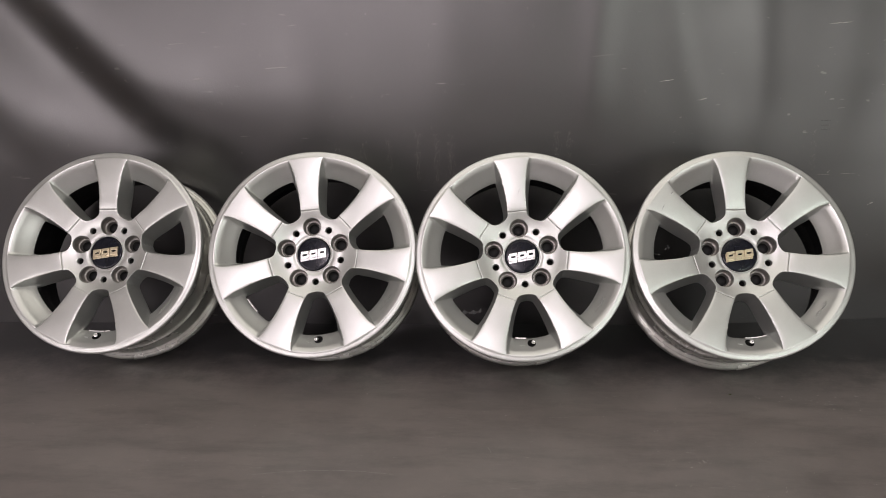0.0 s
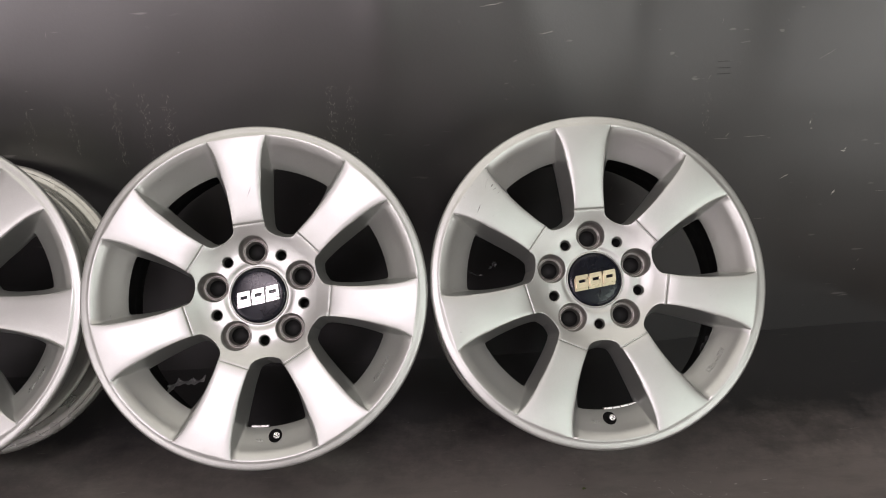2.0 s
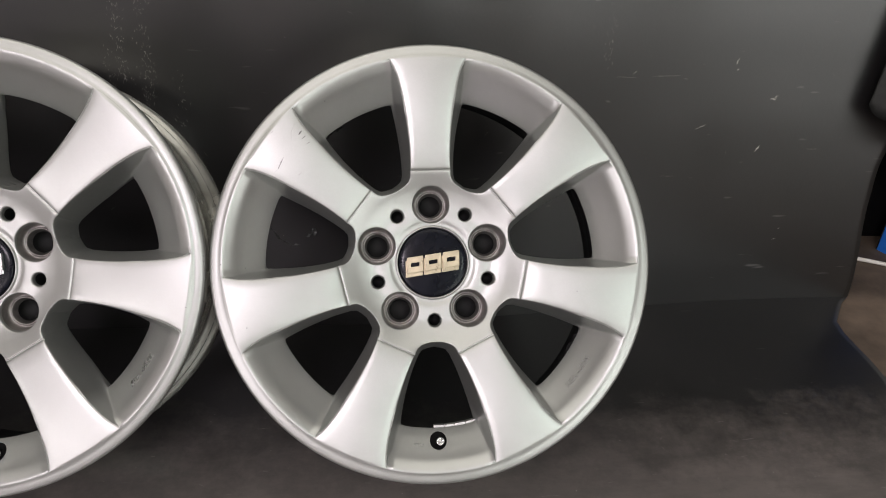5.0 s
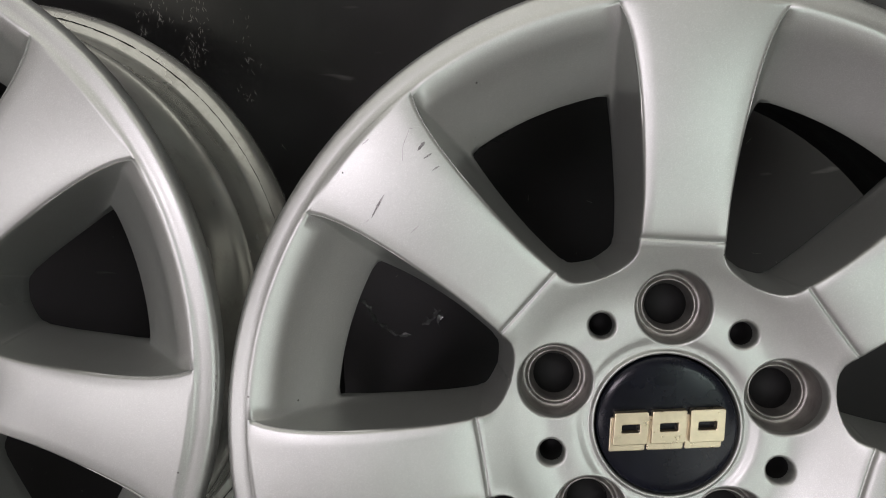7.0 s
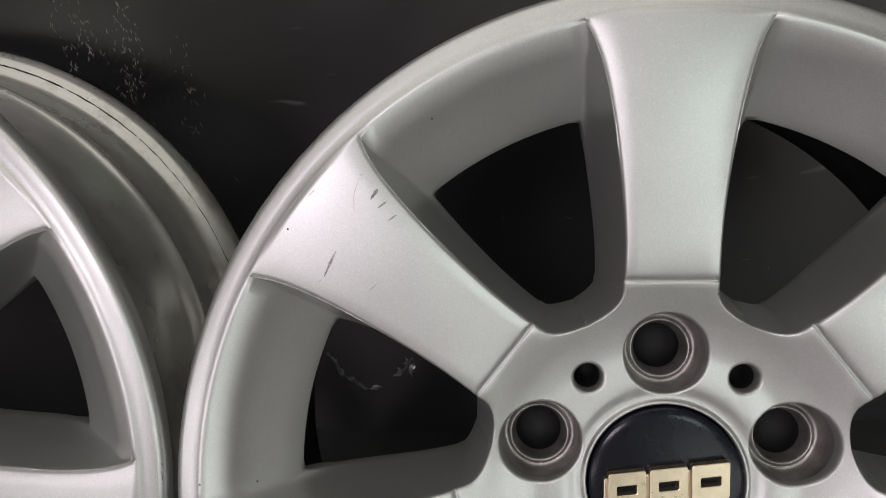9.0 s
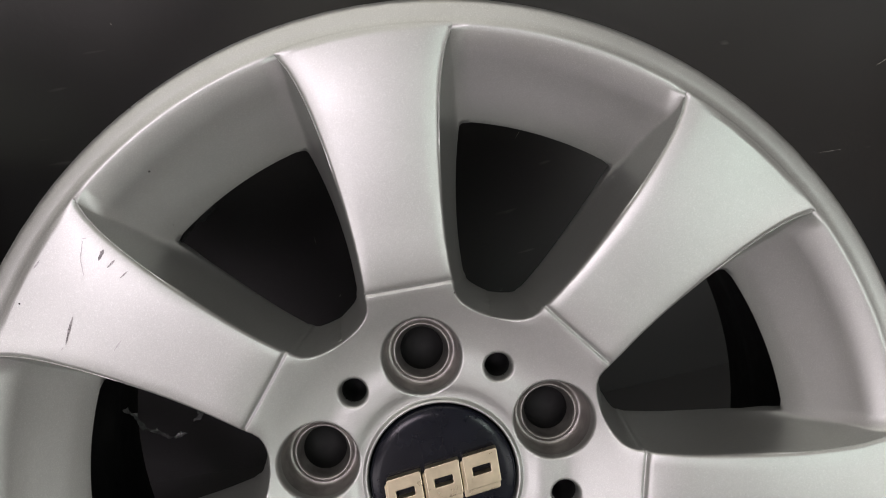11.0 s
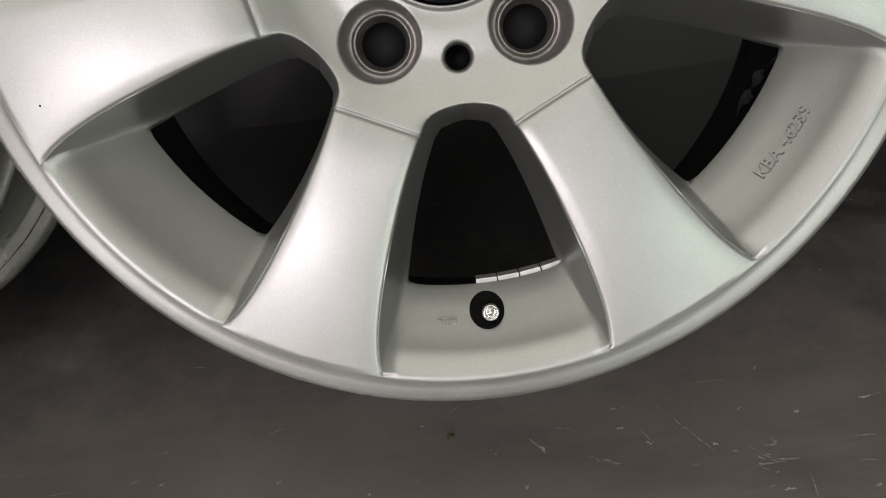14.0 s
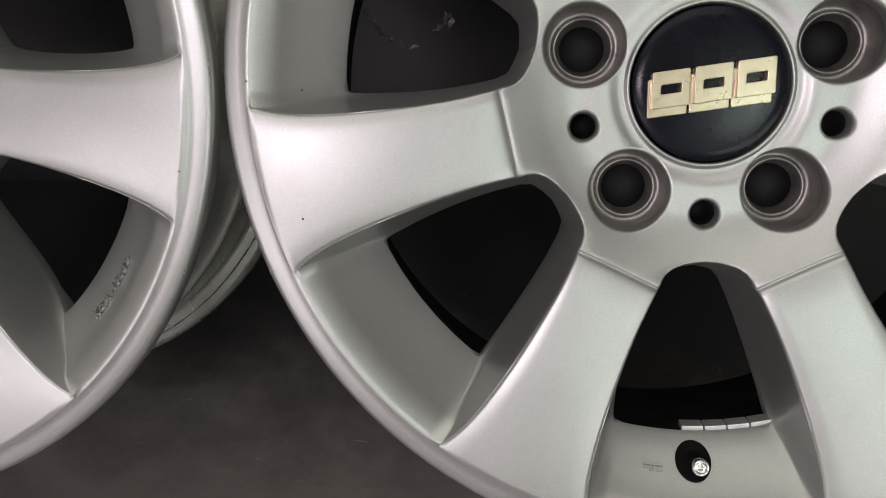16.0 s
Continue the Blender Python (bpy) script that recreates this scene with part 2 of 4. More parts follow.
def backdrop():
    xs = np.linspace(-2.6, 0.74, 300)
    line = [("w", z) for z in np.linspace(1.08, 0.0, 90)] + [("f", q) for q in np.linspace(0.0, 1, 64)[1:]]
    verts, faces = [], []
    for x in xs:
        pull = max(0.0, (x - 0.3) / 0.44)
        y0 = sheet_depth(x, 0.0)
        for kind, q in line:
            if kind == "w":
                y, z = sheet_depth(x, q), q
                edge = 0.735 - 0.020 * smooth(z, 0.0, 0.18) + 0.02 * smooth(z, 0.22, 0.32)
            else:
                y = y0 - q ** 1.3 * (y0 + 3.2)
                z = (0.0012 * noise.noise(Vector((x * 3, q * 9, 0))) - 0.0012) * min(1, q * 12)
                # the free edge slants in towards the front where the sheet lies
                edge = 0.672 + 0.75 * max(0.0, y - 0.25) + 0.010 * noise.noise(Vector((y * 7, 0.4, 1.7)))
            verts.append((x - pull * (0.74 - edge), y, z))
    k = len(line)
    for i in range(len(xs) - 1):
        for j in range(k - 1):
            faces.append((i * k + j, i * k + j + 1, (i + 1) * k + j + 1, (i + 1) * k + j))
    me = mesh_of("backdrop", verts, faces)
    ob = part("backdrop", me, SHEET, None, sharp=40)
    s = ob.modifiers.new("thick", "SOLIDIFY")
    s.thickness, s.offset = 0.0008, -1
    return tagged(ob, "black vinyl sheet hung behind and spread over the floor", "backdrop", kind="structure")


backdrop()


def slab(name, centre, size, mat, label, category):
    bm = bmesh.new()
    box_bm(bm, centre, size)
    return tagged(part(name, bm, mat), label, category, kind="structure")


slab("floor", (0.6, -1.5, -0.056), (12.8, 6.0, 0.1), CONCRETE, "brown dusty concrete workshop floor", "floor")
# walls and ceiling out of view, added to close the room and bounce light
slab("wall_north", (0.6, 1.15, 1.25), (12.8, 0.1, 2.7), WALL, "plain workshop wall behind the sheet", "wall")
slab("wall_south", (0.6, -4.55, 1.25), (12.8, 0.1, 2.7), WALL, "plain pale wall, unseen, closing the room and bouncing light", "wall")
slab("wall_west", (-5.85, -1.7, 1.25), (0.1, 5.6, 2.7), WALL, "plain pale wall, unseen, closing the room and bouncing light", "wall")
slab("wall_east", (7.05, -1.7, 1.25), (0.1, 5.6, 2.7), WALL, "plain pale wall, unseen, closing the room and bouncing light", "wall")
slab("ceiling", (0.6, -1.7, 2.65), (13.0, 5.9, 0.1), CEILING, "plain pale ceiling, unseen, closing the room and bouncing light", "ceiling")


# ---- the wheel ----
# Wheel axes: x to the right, y into the wheel, z up; the hub's face lies about y = 0, in metres.
N_SPOKES = 7
SECTOR = math.pi / N_SPOKES
R_RING, R_TIP, R_LIP = 0.0815, 0.209, 0.2112


def spline(xs, ys):
    """A smooth curve through a few (x, y) pairs (monotone cubic)."""
    xs, ys = np.array(xs, float), np.array(ys, float)
    d = np.diff(ys) / np.diff(xs)
    m = np.concatenate([[d[0]], (d[1:] + d[:-1]) / 2, [d[-1]]])
    for i in range(len(d)):
        if d[i] == 0:
            m[i] = m[i + 1] = 0
    m[1:-1][d[1:] * d[:-1] <= 0] = 0

    def at(x):
        x = min(max(x, xs[0]), xs[-1])
        i = min(int(np.searchsorted(xs, x, side="right")) - 1, len(d) - 1)
        h = xs[i + 1] - xs[i]
        s = (x - xs[i]) / h
        return float(ys[i] * (1 + 2 * s) * (1 - s) ** 2 + m[i] * h * s * (1 - s) ** 2
                     + ys[i + 1] * s * s * (3 - 2 * s) + m[i + 1] * h * s * s * (s - 1))
    return at


half_width = spline([0.094, 0.101, 0.115, 0.135, 0.155, 0.175, 0.192, 0.203, 0.209, 0.2112],
                    [0.0212, 0.0207, 0.0208, 0.0222, 0.0245, 0.0278, 0.0318, 0.0358, 0.0390, 0.0398])
face_depth = spline([0.036, 0.0414, 0.0456, 0.052, 0.062, 0.075, 0.088, 0.096, 0.13, 0.17, 0.20, 0.209],
                    [0.0024, 0.0022, 0.0008, 0.0003, 0.0, -0.0034, -0.0088, -0.0119, -0.0174, -0.0222, -0.0246, -0.0250])


def spoke_angle(r):
    """Half the angle that a spoke fills at radius r; below 0.094 the window's round end closes it."""
    if r >= 0.094:
        return half_width(r) / r
    wide = SECTOR - half_width(0.094) / 0.094
    s = (r - R_RING) / (0.094 - R_RING)
    return SECTOR - wide * math.sqrt(max(0.0, 1 - (1 - s) ** 2.1))


def groove(r):
    """The scored line between hub and spoke."""
    return 0.0011 * math.exp(-((r - 0.0943) / 0.00080) ** 2) - 0.0006 / (1 + math.exp(-(r - 0.0956) / 0.0005))


def face_point(q, u, mid):
    """A place on a spoke's front; near the hub the rows run straight across it."""
    w = max(0.0, min(1.0, (q - 0.0865) / 0.006, (0.112 - q) / 0.012))
    r = q * (1 + w * (1 / math.cos(u * spoke_angle(q)) - 1))
    blend = min(1.0, max(0.0, (q - R_RING) / 0.010))
    drop = 0.0010 * max(0.0, (abs(u) - 0.94) / 0.06) ** 2
    bow = 0.0010 * u * u * min(1, max(0, (r - 0.1) / 0.05))
    return polar(r, mid + u * spoke_angle(r), face_depth(r) + groove(q) + drop * blend + bow)


ROWS = ([R_RING + 0.0125 * q ** 2 for q in (0, 0.08, 0.16, 0.26, 0.38, 0.5, 0.62, 0.74, 0.86, 0.95)]
        + [0.0931, 0.0935, 0.0939, 0.0943, 0.0947, 0.0951, 0.0955, 0.0960, 0.0968, 0.0980, 0.1]
        + [0.1 + 0.109 * (i / 16) for i in range(1, 16)] + [0.2075, R_TIP])
COLS = [-1, -0.985, -0.965, -0.94, -0.7, -0.35, 0, 0.35, 0.7, 0.94, 0.965, 0.985, 1]
N_ARC = 14
# rim shelf inside a window, from the lip inward: radius, depth
SHELF = [(0.2112, -0.0246), (0.2096, -0.0244), (0.2078, -0.0237), (0.2056, -0.0226), (0.2034, -0.0213), (0.2012, -0.0197), (0.1992, -0.0179),
         (0.1974, -0.0159), (0.1950, -0.0130), (0.1900, -0.0080), (0.1815, 0.0005), (0.1737, 0.0080), (0.1722, 0.0104)]
# side walls at the same steps: how far inward, how far back (0 to 1)
SIDES = [(0.0, 0.0), (0.0004, 0.012), (0.0008, 0.035), (0.0014, 0.09), (0.0021, 0.16), (0.0029, 0.24),
         (0.0037, 0.32), (0.0046, 0.41), (0.0056, 0.51), (0.0068, 0.64), (0.0085, 0.82), (0.0102, 0.96), (0.0108, 1.0)]
# radius of the rounded corners where wall and shelf meet
CORNER = [0, 0, 0, 0, 0, 0.0004, 0.0008, 0.0012, 0.0016, 0.0022, 0.0030, 0.0040, 0.0044]
Y_BACK = 0.0320


def polar(r, a, y):
    return (r * math.sin(a), y, r * math.cos(a))


def rounded(loop, n_right, n_left, size, verts, v):
    """The loop with its two outer corners rounded off."""
    if size <= 0:
        return loop
    pts = [Vector(verts[i]) for i in loop]
    n = len(pts)
    for corner in (0, n_right + n_left - 2):
        def reach(step):
            gone, i = 0.0, corner
            while gone < size:
                j = (i + step) % n
                d = (pts[j] - pts[i]).length
                if gone + d >= size:
                    return pts[i].lerp(pts[j], (size - gone) / d), i
                gone, i = gone + d, j
            return pts[i], i
        a, ia = reach(-1)
        b, ib = reach(1)
        c = pts[corner].copy()
        ids, i = [], ia
        while True:
            ids.append(i)
            if i == ib:
                break
            i = (i + 1) % n
        old = {i: pts[i].copy() for i in ids}
        for i in ids:
            # place along the bend by length from the corner
            side = -1 if ids.index(i) < ids.index(corner) else 1
            s = 0.5 + side * 0.5 * min(1.0, (old[i] - c).length / size)
            pts[i] = a * (1 - s) ** 2 + c * 2 * s * (1 - s) + b * s * s
    return [v(tuple(p)) for p in pts]


def wheel_face():
    verts, faces, spot = [], [], {}

    def v(p):
        key = (round(p[0], 6), round(p[1], 6), round(p[2], 6))
        if key not in spot:
            spot[key] = len(verts)
            verts.append(p)
        return spot[key]

    def quad(a, b, c, d):
        f = [i for i in dict.fromkeys((a, b, c, d))]
        if len(f) > 2:
            faces.append(f)

    for k in range(N_SPOKES):
        mid = 2 * SECTOR * k
        grid = []
        for r in ROWS:
            grid.append([v(face_point(r, u, mid)) for u in COLS])
        out = half_width(R_LIP) / R_LIP
        grid.append([v(polar(R_LIP - 0.0014, mid + u * out, -0.02495)) for u in COLS])
        grid.append([v(polar(R_LIP - 0.0007, mid + u * out, -0.02480)) for u in COLS])
        grid.append([v(polar(R_LIP, mid + u * out, SHELF[0][1])) for u in COLS])
        for a, b in zip(grid, grid[1:]):
            for i in range(len(COLS) - 1):
                quad(a[i], b[i], b[i + 1], a[i + 1])
        # window walls between this spoke and the next
        nxt = 2 * SECTOR * (k + 1)
        loops = []
        side_rows = ROWS + [R_LIP]
        for j, ((ro, yo), (inset, back)) in enumerate(zip(SHELF, SIDES)):
            r0 = R_RING + 0.5 * inset
            right, left = [], []
            for i, r in enumerate(side_rows):
                if j == 0:
                    continue
                rr = r0 + (r - R_RING) * (ro - r0) / (R_LIP - R_RING)
                shrink = inset * (0.68 + 0.32 * max(0.0, (rr - r0) / (ro - r0)) ** 2) / rr
                ang = min(SECTOR, spoke_angle(max(R_RING, rr - inset * max(0, 1 - (rr - r0) / 0.012))) + shrink)
                if i == 0:
                    ang = SECTOR
                front = face_depth(rr) + groove(rr - 0.0021) + 0.0020 * min(1.0, max(0.0, (rr - r0) / 0.010))
                y = front + (Y_BACK - front) * back
                w = ((rr - r0) / (ro - r0)) ** 4
                y = y * (1 - w) + yo * w
                right.append(v(polar(rr, mid + ang, y)))
                left.append(v(polar(rr, nxt - ang, y)))
            if j == 0:
                right = [g[-1] for g in grid[:-3]] + [grid[-1][-1]]
                left = []
                for r in ROWS:
                    left.append(v(face_point(r, -1, nxt)))
                left.append(v(polar(R_LIP, nxt - out, SHELF[0][1])))
                ang = out
            else:
                ang = min(SECTOR, spoke_angle(ro) + inset / ro)
            arc = [v(polar(ro, mid + ang + (nxt - mid - 2 * ang) * q / N_ARC, yo)) for q in range(1, N_ARC)]
            loops.append(rounded(right[::-1] + left[1:] + arc[::-1], len(right), len(left), CORNER[j], verts, v))
        for a, b in zip(loops, loops[1:]):
            n = len(a)
            for i in range(n):
                quad(a[i], a[(i + 1) % n], b[(i + 1) % n], b[i])
        # back of the window's edge, turned outward to the barrel
        last = loops[-1]
        rim = []
        for i in last:
            x, y, z = verts[i]
            r = math.hypot(x, z)
            a = math.atan2(x, z)
            rim.append(v(polar(r + 0.006 * (r > 0.16), a, y + 0.0045)))
        n = len(last)
        for i in range(n):
            quad(last[i], last[(i + 1) % n], rim[(i + 1) % n], rim[i])
    # the lip, the whole way round
    angles = []
    out = half_width(R_LIP) / R_LIP
    for k in range(N_SPOKES):
        mid = 2 * SECTOR * k
        angles += [mid + u * out for u in COLS]
        angles += [mid + out + (2 * SECTOR - 2 * out) * q / N_ARC for q in range(1, N_ARC)]
    lip = [(0.2112, -0.0246), (0.2118, -0.0242), (0.2150, -0.0241), (0.2190, -0.0238), (0.2204, -0.0234), (0.2213, -0.0226), (0.2220, -0.0217), (0.2224, -0.0204), (0.2226, -0.0180),
           (0.2226, -0.0150), (0.2221, -0.0130), (0.2212, -0.0118)]
    rings = [[v(polar(r, a, y)) for a in angles] for r, y in lip]
    for a, b in zip(rings, rings[1:]):
        n = len(a)
        for i in range(n):
            quad(a[i], b[i], b[(i + 1) % n], a[(i + 1) % n])
    # hub plate with its holes
    ring = []
    for k in range(N_SPOKES):
        ring += [v(polar(R_RING, 2 * SECTOR * k + u * SECTOR, face_depth(R_RING) + groove(R_RING))) for u in COLS[:-1]]
    hub(verts, faces, v, quad, ring)
    me = mesh_of("casting", verts, faces)
    for seat in SEAT_MESHES:
        seat.materials.append(SEAT_DIRT_SHADE)
    bm = bmesh.new()
    bm.from_mesh(me)
    bmesh.ops.delete(bm, geom=[vert for vert in bm.verts if not vert.link_faces], context="VERTS")
    bm.to_mesh(me)
    bm.free()
    bm = bmesh.new()
    bm.from_mesh(me)
    bmesh.ops.recalc_face_normals(bm, faces=bm.faces)
    if sum(f.normal.y * f.calc_area() for f in bm.faces) > 0:
        bmesh.ops.reverse_faces(bm, faces=bm.faces)
    bm.to_mesh(me)
    bm.free()
    return me


R_BOLT, N_BOLT_SEG = 0.0600, 40
# bolt seat: radius, depth behind the hub's face
SEAT = [(0.0203, 0.0), (0.0197, 0.0001), (0.0192, 0.0006), (0.0188, 0.0018), (0.0186, 0.0045), (0.0183, 0.0095), (0.0178, 0.0140), (0.0170, 0.0164),
        (0.0158, 0.0172), (0.0150, 0.0168), (0.0145, 0.0158), (0.0141, 0.0152), (0.0136, 0.0151), (0.0131, 0.0156), (0.0126, 0.0175), (0.0119, 0.0205), (0.0113, 0.0222), (0.0109, 0.0240)]
SEAT_CUT = 4  # from this ring on the seat is a part of its own
PORT = [(0.0082, 0.0), (0.0075, 0.0002), (0.0069, 0.0009), (0.0064, 0.0024), (0.0061, 0.005), (0.0060, 0.007)]
R_BORE = 0.0392
SEAT_MESHES = []


def hub(verts, faces, v, quad, ring):
    from mathutils.geometry import delaunay_2d_cdt
    pts, edges, ids = [], [], []

    def loop(idx):
        s = len(pts)
        for i in idx:
            pts.append(Vector((verts[i][0], verts[i][2])))
            ids.append(i)
        n = len(idx)
        edges.extend([(s + i, s + (i + 1) % n) for i in range(n)])

    loop(ring)
    bore = [v(polar(R_BORE, 2 * math.pi * i / 120, face_depth(R_BORE))) for i in range(120)]
    loop(bore)
    for j in range(10):
        a = 2 * math.pi * j / 10
        prof = SEAT if j % 2 == 0 else PORT
        cx, cz = R_BOLT * math.sin(a), R_BOLT * math.cos(a)
        n = N_BOLT_SEG if j % 2 == 0 else 28
        rings = []
        for r, d in prof:
            one = []
            for i in range(n):
                b = 2 * math.pi * i / n
                x, z = cx + r * math.sin(b), cz + r * math.cos(b)
                top = face_depth(math.hypot(x, z))
                f = min(1.0, d / 0.010)
                one.append(v((x, top * (1 - f) + d, z)))
            rings.append(one)
        loop(rings[0])
        for extra in (0.0009, 0.0022):
            m = n if extra < 0.002 else n * 3 // 4
            for i in range(m):
                b = 2 * math.pi * (i + 0.5) / m
                x, z = cx + (prof[0][0] + extra) * math.sin(b), cz + (prof[0][0] + extra) * math.cos(b)
                clear = all(math.hypot(x - R_BOLT * math.sin(2 * math.pi * q / 10), z - R_BOLT * math.cos(2 * math.pi * q / 10))
                            > (SEAT if q % 2 == 0 else PORT)[0][0] + extra * 0.9 for q in range(10) if q != j)
                if clear and R_BORE + 0.001 < math.hypot(x, z) < R_RING - 0.001:
                    pts.append(Vector((x, z)))
                    ids.append(v((x, face_depth(math.hypot(x, z)), z)))
        shown = rings[:SEAT_CUT + 1] if j % 2 == 0 else rings
        for a1, b1 in zip(shown, shown[1:]):
            for i in range(n):
                quad(a1[i], a1[(i + 1) % n], b1[(i + 1) % n], b1[i])
        if j % 2 == 0:
            deep = rings[SEAT_CUT:]
            SEAT_MESHES.append(mesh_of("bolt_seat", [verts[i] for ring_ids in deep for i in ring_ids],
                                       [(q * n + i, q * n + (i + 1) % n, (q + 1) * n + (i + 1) % n, (q + 1) * n + i) for q in range(len(deep) - 1) for i in range(n)]))
    for r in (0.0403, 0.0414, 0.0424, 0.0434, 0.0445, 0.0456, 0.0480, 0.0515, 0.057, 0.063, 0.069, 0.0745, 0.079):
        n = int(2 * math.pi * r / (0.0045 if r > 0.046 else 0.0017))
        for i in range(n):
            a = 2 * math.pi * (i + 0.37 * (int(r * 1000) % 3)) / n
            x, z = r * math.sin(a), r * math.cos(a)
            ok = True
            for j in range(10):
                b = 2 * math.pi * j / 10
                if math.hypot(x - R_BOLT * math.sin(b), z - R_BOLT * math.cos(b)) < (0.0234 if j % 2 == 0 else 0.0112):
                    ok = False
            if ok:
                pts.append(Vector((x, z)))
                ids.append(v((x, face_depth(r), z)))
    got = delaunay_2d_cdt(pts, edges, [], 0, 1e-7)
    new_pts, tris, orig = got[0], got[2], got[3]
    back = [ids[o[0]] if o else None for o in orig]
    for i, b in enumerate(back):
        if b is None:
            x, z = new_pts[i]
            back[i] = v((x, face_depth(math.hypot(x, z)), z))
    for tri in tris:
        c = sum((new_pts[i] for i in tri), Vector((0, 0))) / len(tri)
        r = c.length
        if r < R_BORE * 0.9995:
            continue
        inside = False
        for j in range(10):
            b = 2 * math.pi * j / 10
            lim = (SEAT if j % 2 == 0 else PORT)[0][0] * 0.997
            if math.hypot(c.x - R_BOLT * math.sin(b), c.y - R_BOLT * math.cos(b)) < lim:
                inside = True
        if r > R_RING * 1.0005 or inside:
            continue
        faces.append([back[i] for i in tri])
    # raised ring round the cap, then the bore
    steps = [(R_BORE, face_depth(R_BORE)), (0.0386, 0.0022), (0.0380, 0.0010), (0.0374, 0.0003), (0.0367, 0.0004), (0.0362, 0.0012), (0.0360, 0.006)]
    rings = [bore] + [[v(polar(r, 2 * math.pi * i / 120, y)) for i in range(120)] for r, y in steps[1:]]
    for a1, b1 in zip(rings, rings[1:]):
        for i in range(120):
            quad(a1[i], a1[(i + 1) % 120], b1[(i + 1) % 120], b1[i])


def even_hub(me):
    """Give the hub's plate the normals of its true turned surface, free of the facets' shape."""
    spots = [(R_BOLT * math.sin(math.pi * j / 5), R_BOLT * math.cos(math.pi * j / 5), (SEAT if j % 2 == 0 else PORT)[0][0] * 0.998) for j in range(10)]
    normals = [Vector(c.vector) for c in me.corner_normals]
    for p in me.polygons:
        r = math.hypot(p.center.x, p.center.z)
        if p.normal.y > -0.8 or not R_BORE < r < R_RING or any(math.hypot(p.center.x - x, p.center.z - z) < lim for x, z, lim in spots):
            continue
        for i in p.loop_indices:
            co = me.vertices[me.loops[i].vertex_index].co
            q = math.hypot(co.x, co.z)
            s = (face_depth(q + 1e-4) - face_depth(q - 1e-4)) / 2e-4
            normals[i] = Vector((s * co.x / q, -1, s * co.z / q)).normalized()
    me.normals_split_custom_set(normals)


def wheel_back():
    """The rear of hub and spokes, seen only through the windows."""
    verts, faces, ring = [], [], []
    for k in range(N_SPOKES):
        mid = 2 * SECTOR * k
        rows = [0.079, 0.09, 0.10, 0.12, 0.14, 0.16, 0.172, 0.180]
        base = len(verts)
        for r in rows:
            h = min(spoke_angle(max(r, 0.0945)) + 0.0074 / r, SECTOR)
            for u in (-1, 0, 1):
                verts.append(polar(r, mid + u * h, 0.036 - 0.022 * max(0, (r - 0.1) / 0.08) ** 2))
        for i in range(len(rows) - 1):
            for q in range(2):
                faces.append((base + 3 * i + q, base + 3 * i + q + 1, base + 3 * i + q + 4, base + 3 * i + q + 3))
        ring += [base, base + 1, base + 2]
    inner = len(verts)
    for i in ring:
        x, y, z = verts[i]
        verts.append((x * 0.15, 0.038, z * 0.15))
    n = len(ring)
    for i in range(n):
        j = (i + 1) % n
        faces.append((ring[i], ring[j], inner + j, inner + i))
    faces.append(tuple(range(inner, inner + n)))
    return mesh_of("casting_back", verts, faces)


BARREL_OUT = [(0.2212, -0.0080), (0.2150, -0.0040), (0.2090, -0.0030), (0.2050, -0.0005), (0.2038, 0.004), (0.2030, 0.016), (0.2040, 0.019),
              (0.2040, 0.022), (0.2020, 0.025), (0.1960, 0.033), (0.1925, 0.040), (0.1915, 0.048), (0.1915, 0.070), (0.1930, 0.078), (0.1965, 0.090),
              (0.1990, 0.0985), (0.2018, 0.1005), (0.2035, 0.1018), (0.2041, 0.1032), (0.2036, 0.1046), (0.2020, 0.1062), (0.2016, 0.1080), (0.2026, 0.114), (0.2044, 0.138), (0.2048, 0.1412), (0.2056, 0.1432), (0.2075, 0.1446), (0.2120, 0.1466),
              (0.2170, 0.1485), (0.2196, 0.1505), (0.2210, 0.1545), (0.2215, 0.1590), (0.2212, 0.1615), (0.2200, 0.1630), (0.2180, 0.1632),
              (0.2110, 0.1620), (0.2050, 0.1600), (0.2015, 0.1560)]
BARREL_IN = [(0.2015, 0.1560), (0.1995, 0.140), (0.1970, 0.116), (0.1900, 0.094), (0.1872, 0.078), (0.1868, 0.050), (0.1850, 0.032), (0.1800, 0.0165), (0.1775, 0.0150)]


def slab_outline(w, h, lean, cut, x, z):
    """A leaning rectangle with cut corners about (x, z), as (x, z) pairs."""
    a, b = w / 2, h / 2
    ring = [(-a + cut, -b), (a - cut, -b), (a, -b + cut), (a, b - cut), (a - cut, b), (-a + cut, b), (-a, b - cut), (-a, -b + cut)]
    return [(x + p + lean * (z + q), z + q) for p, q in ring]


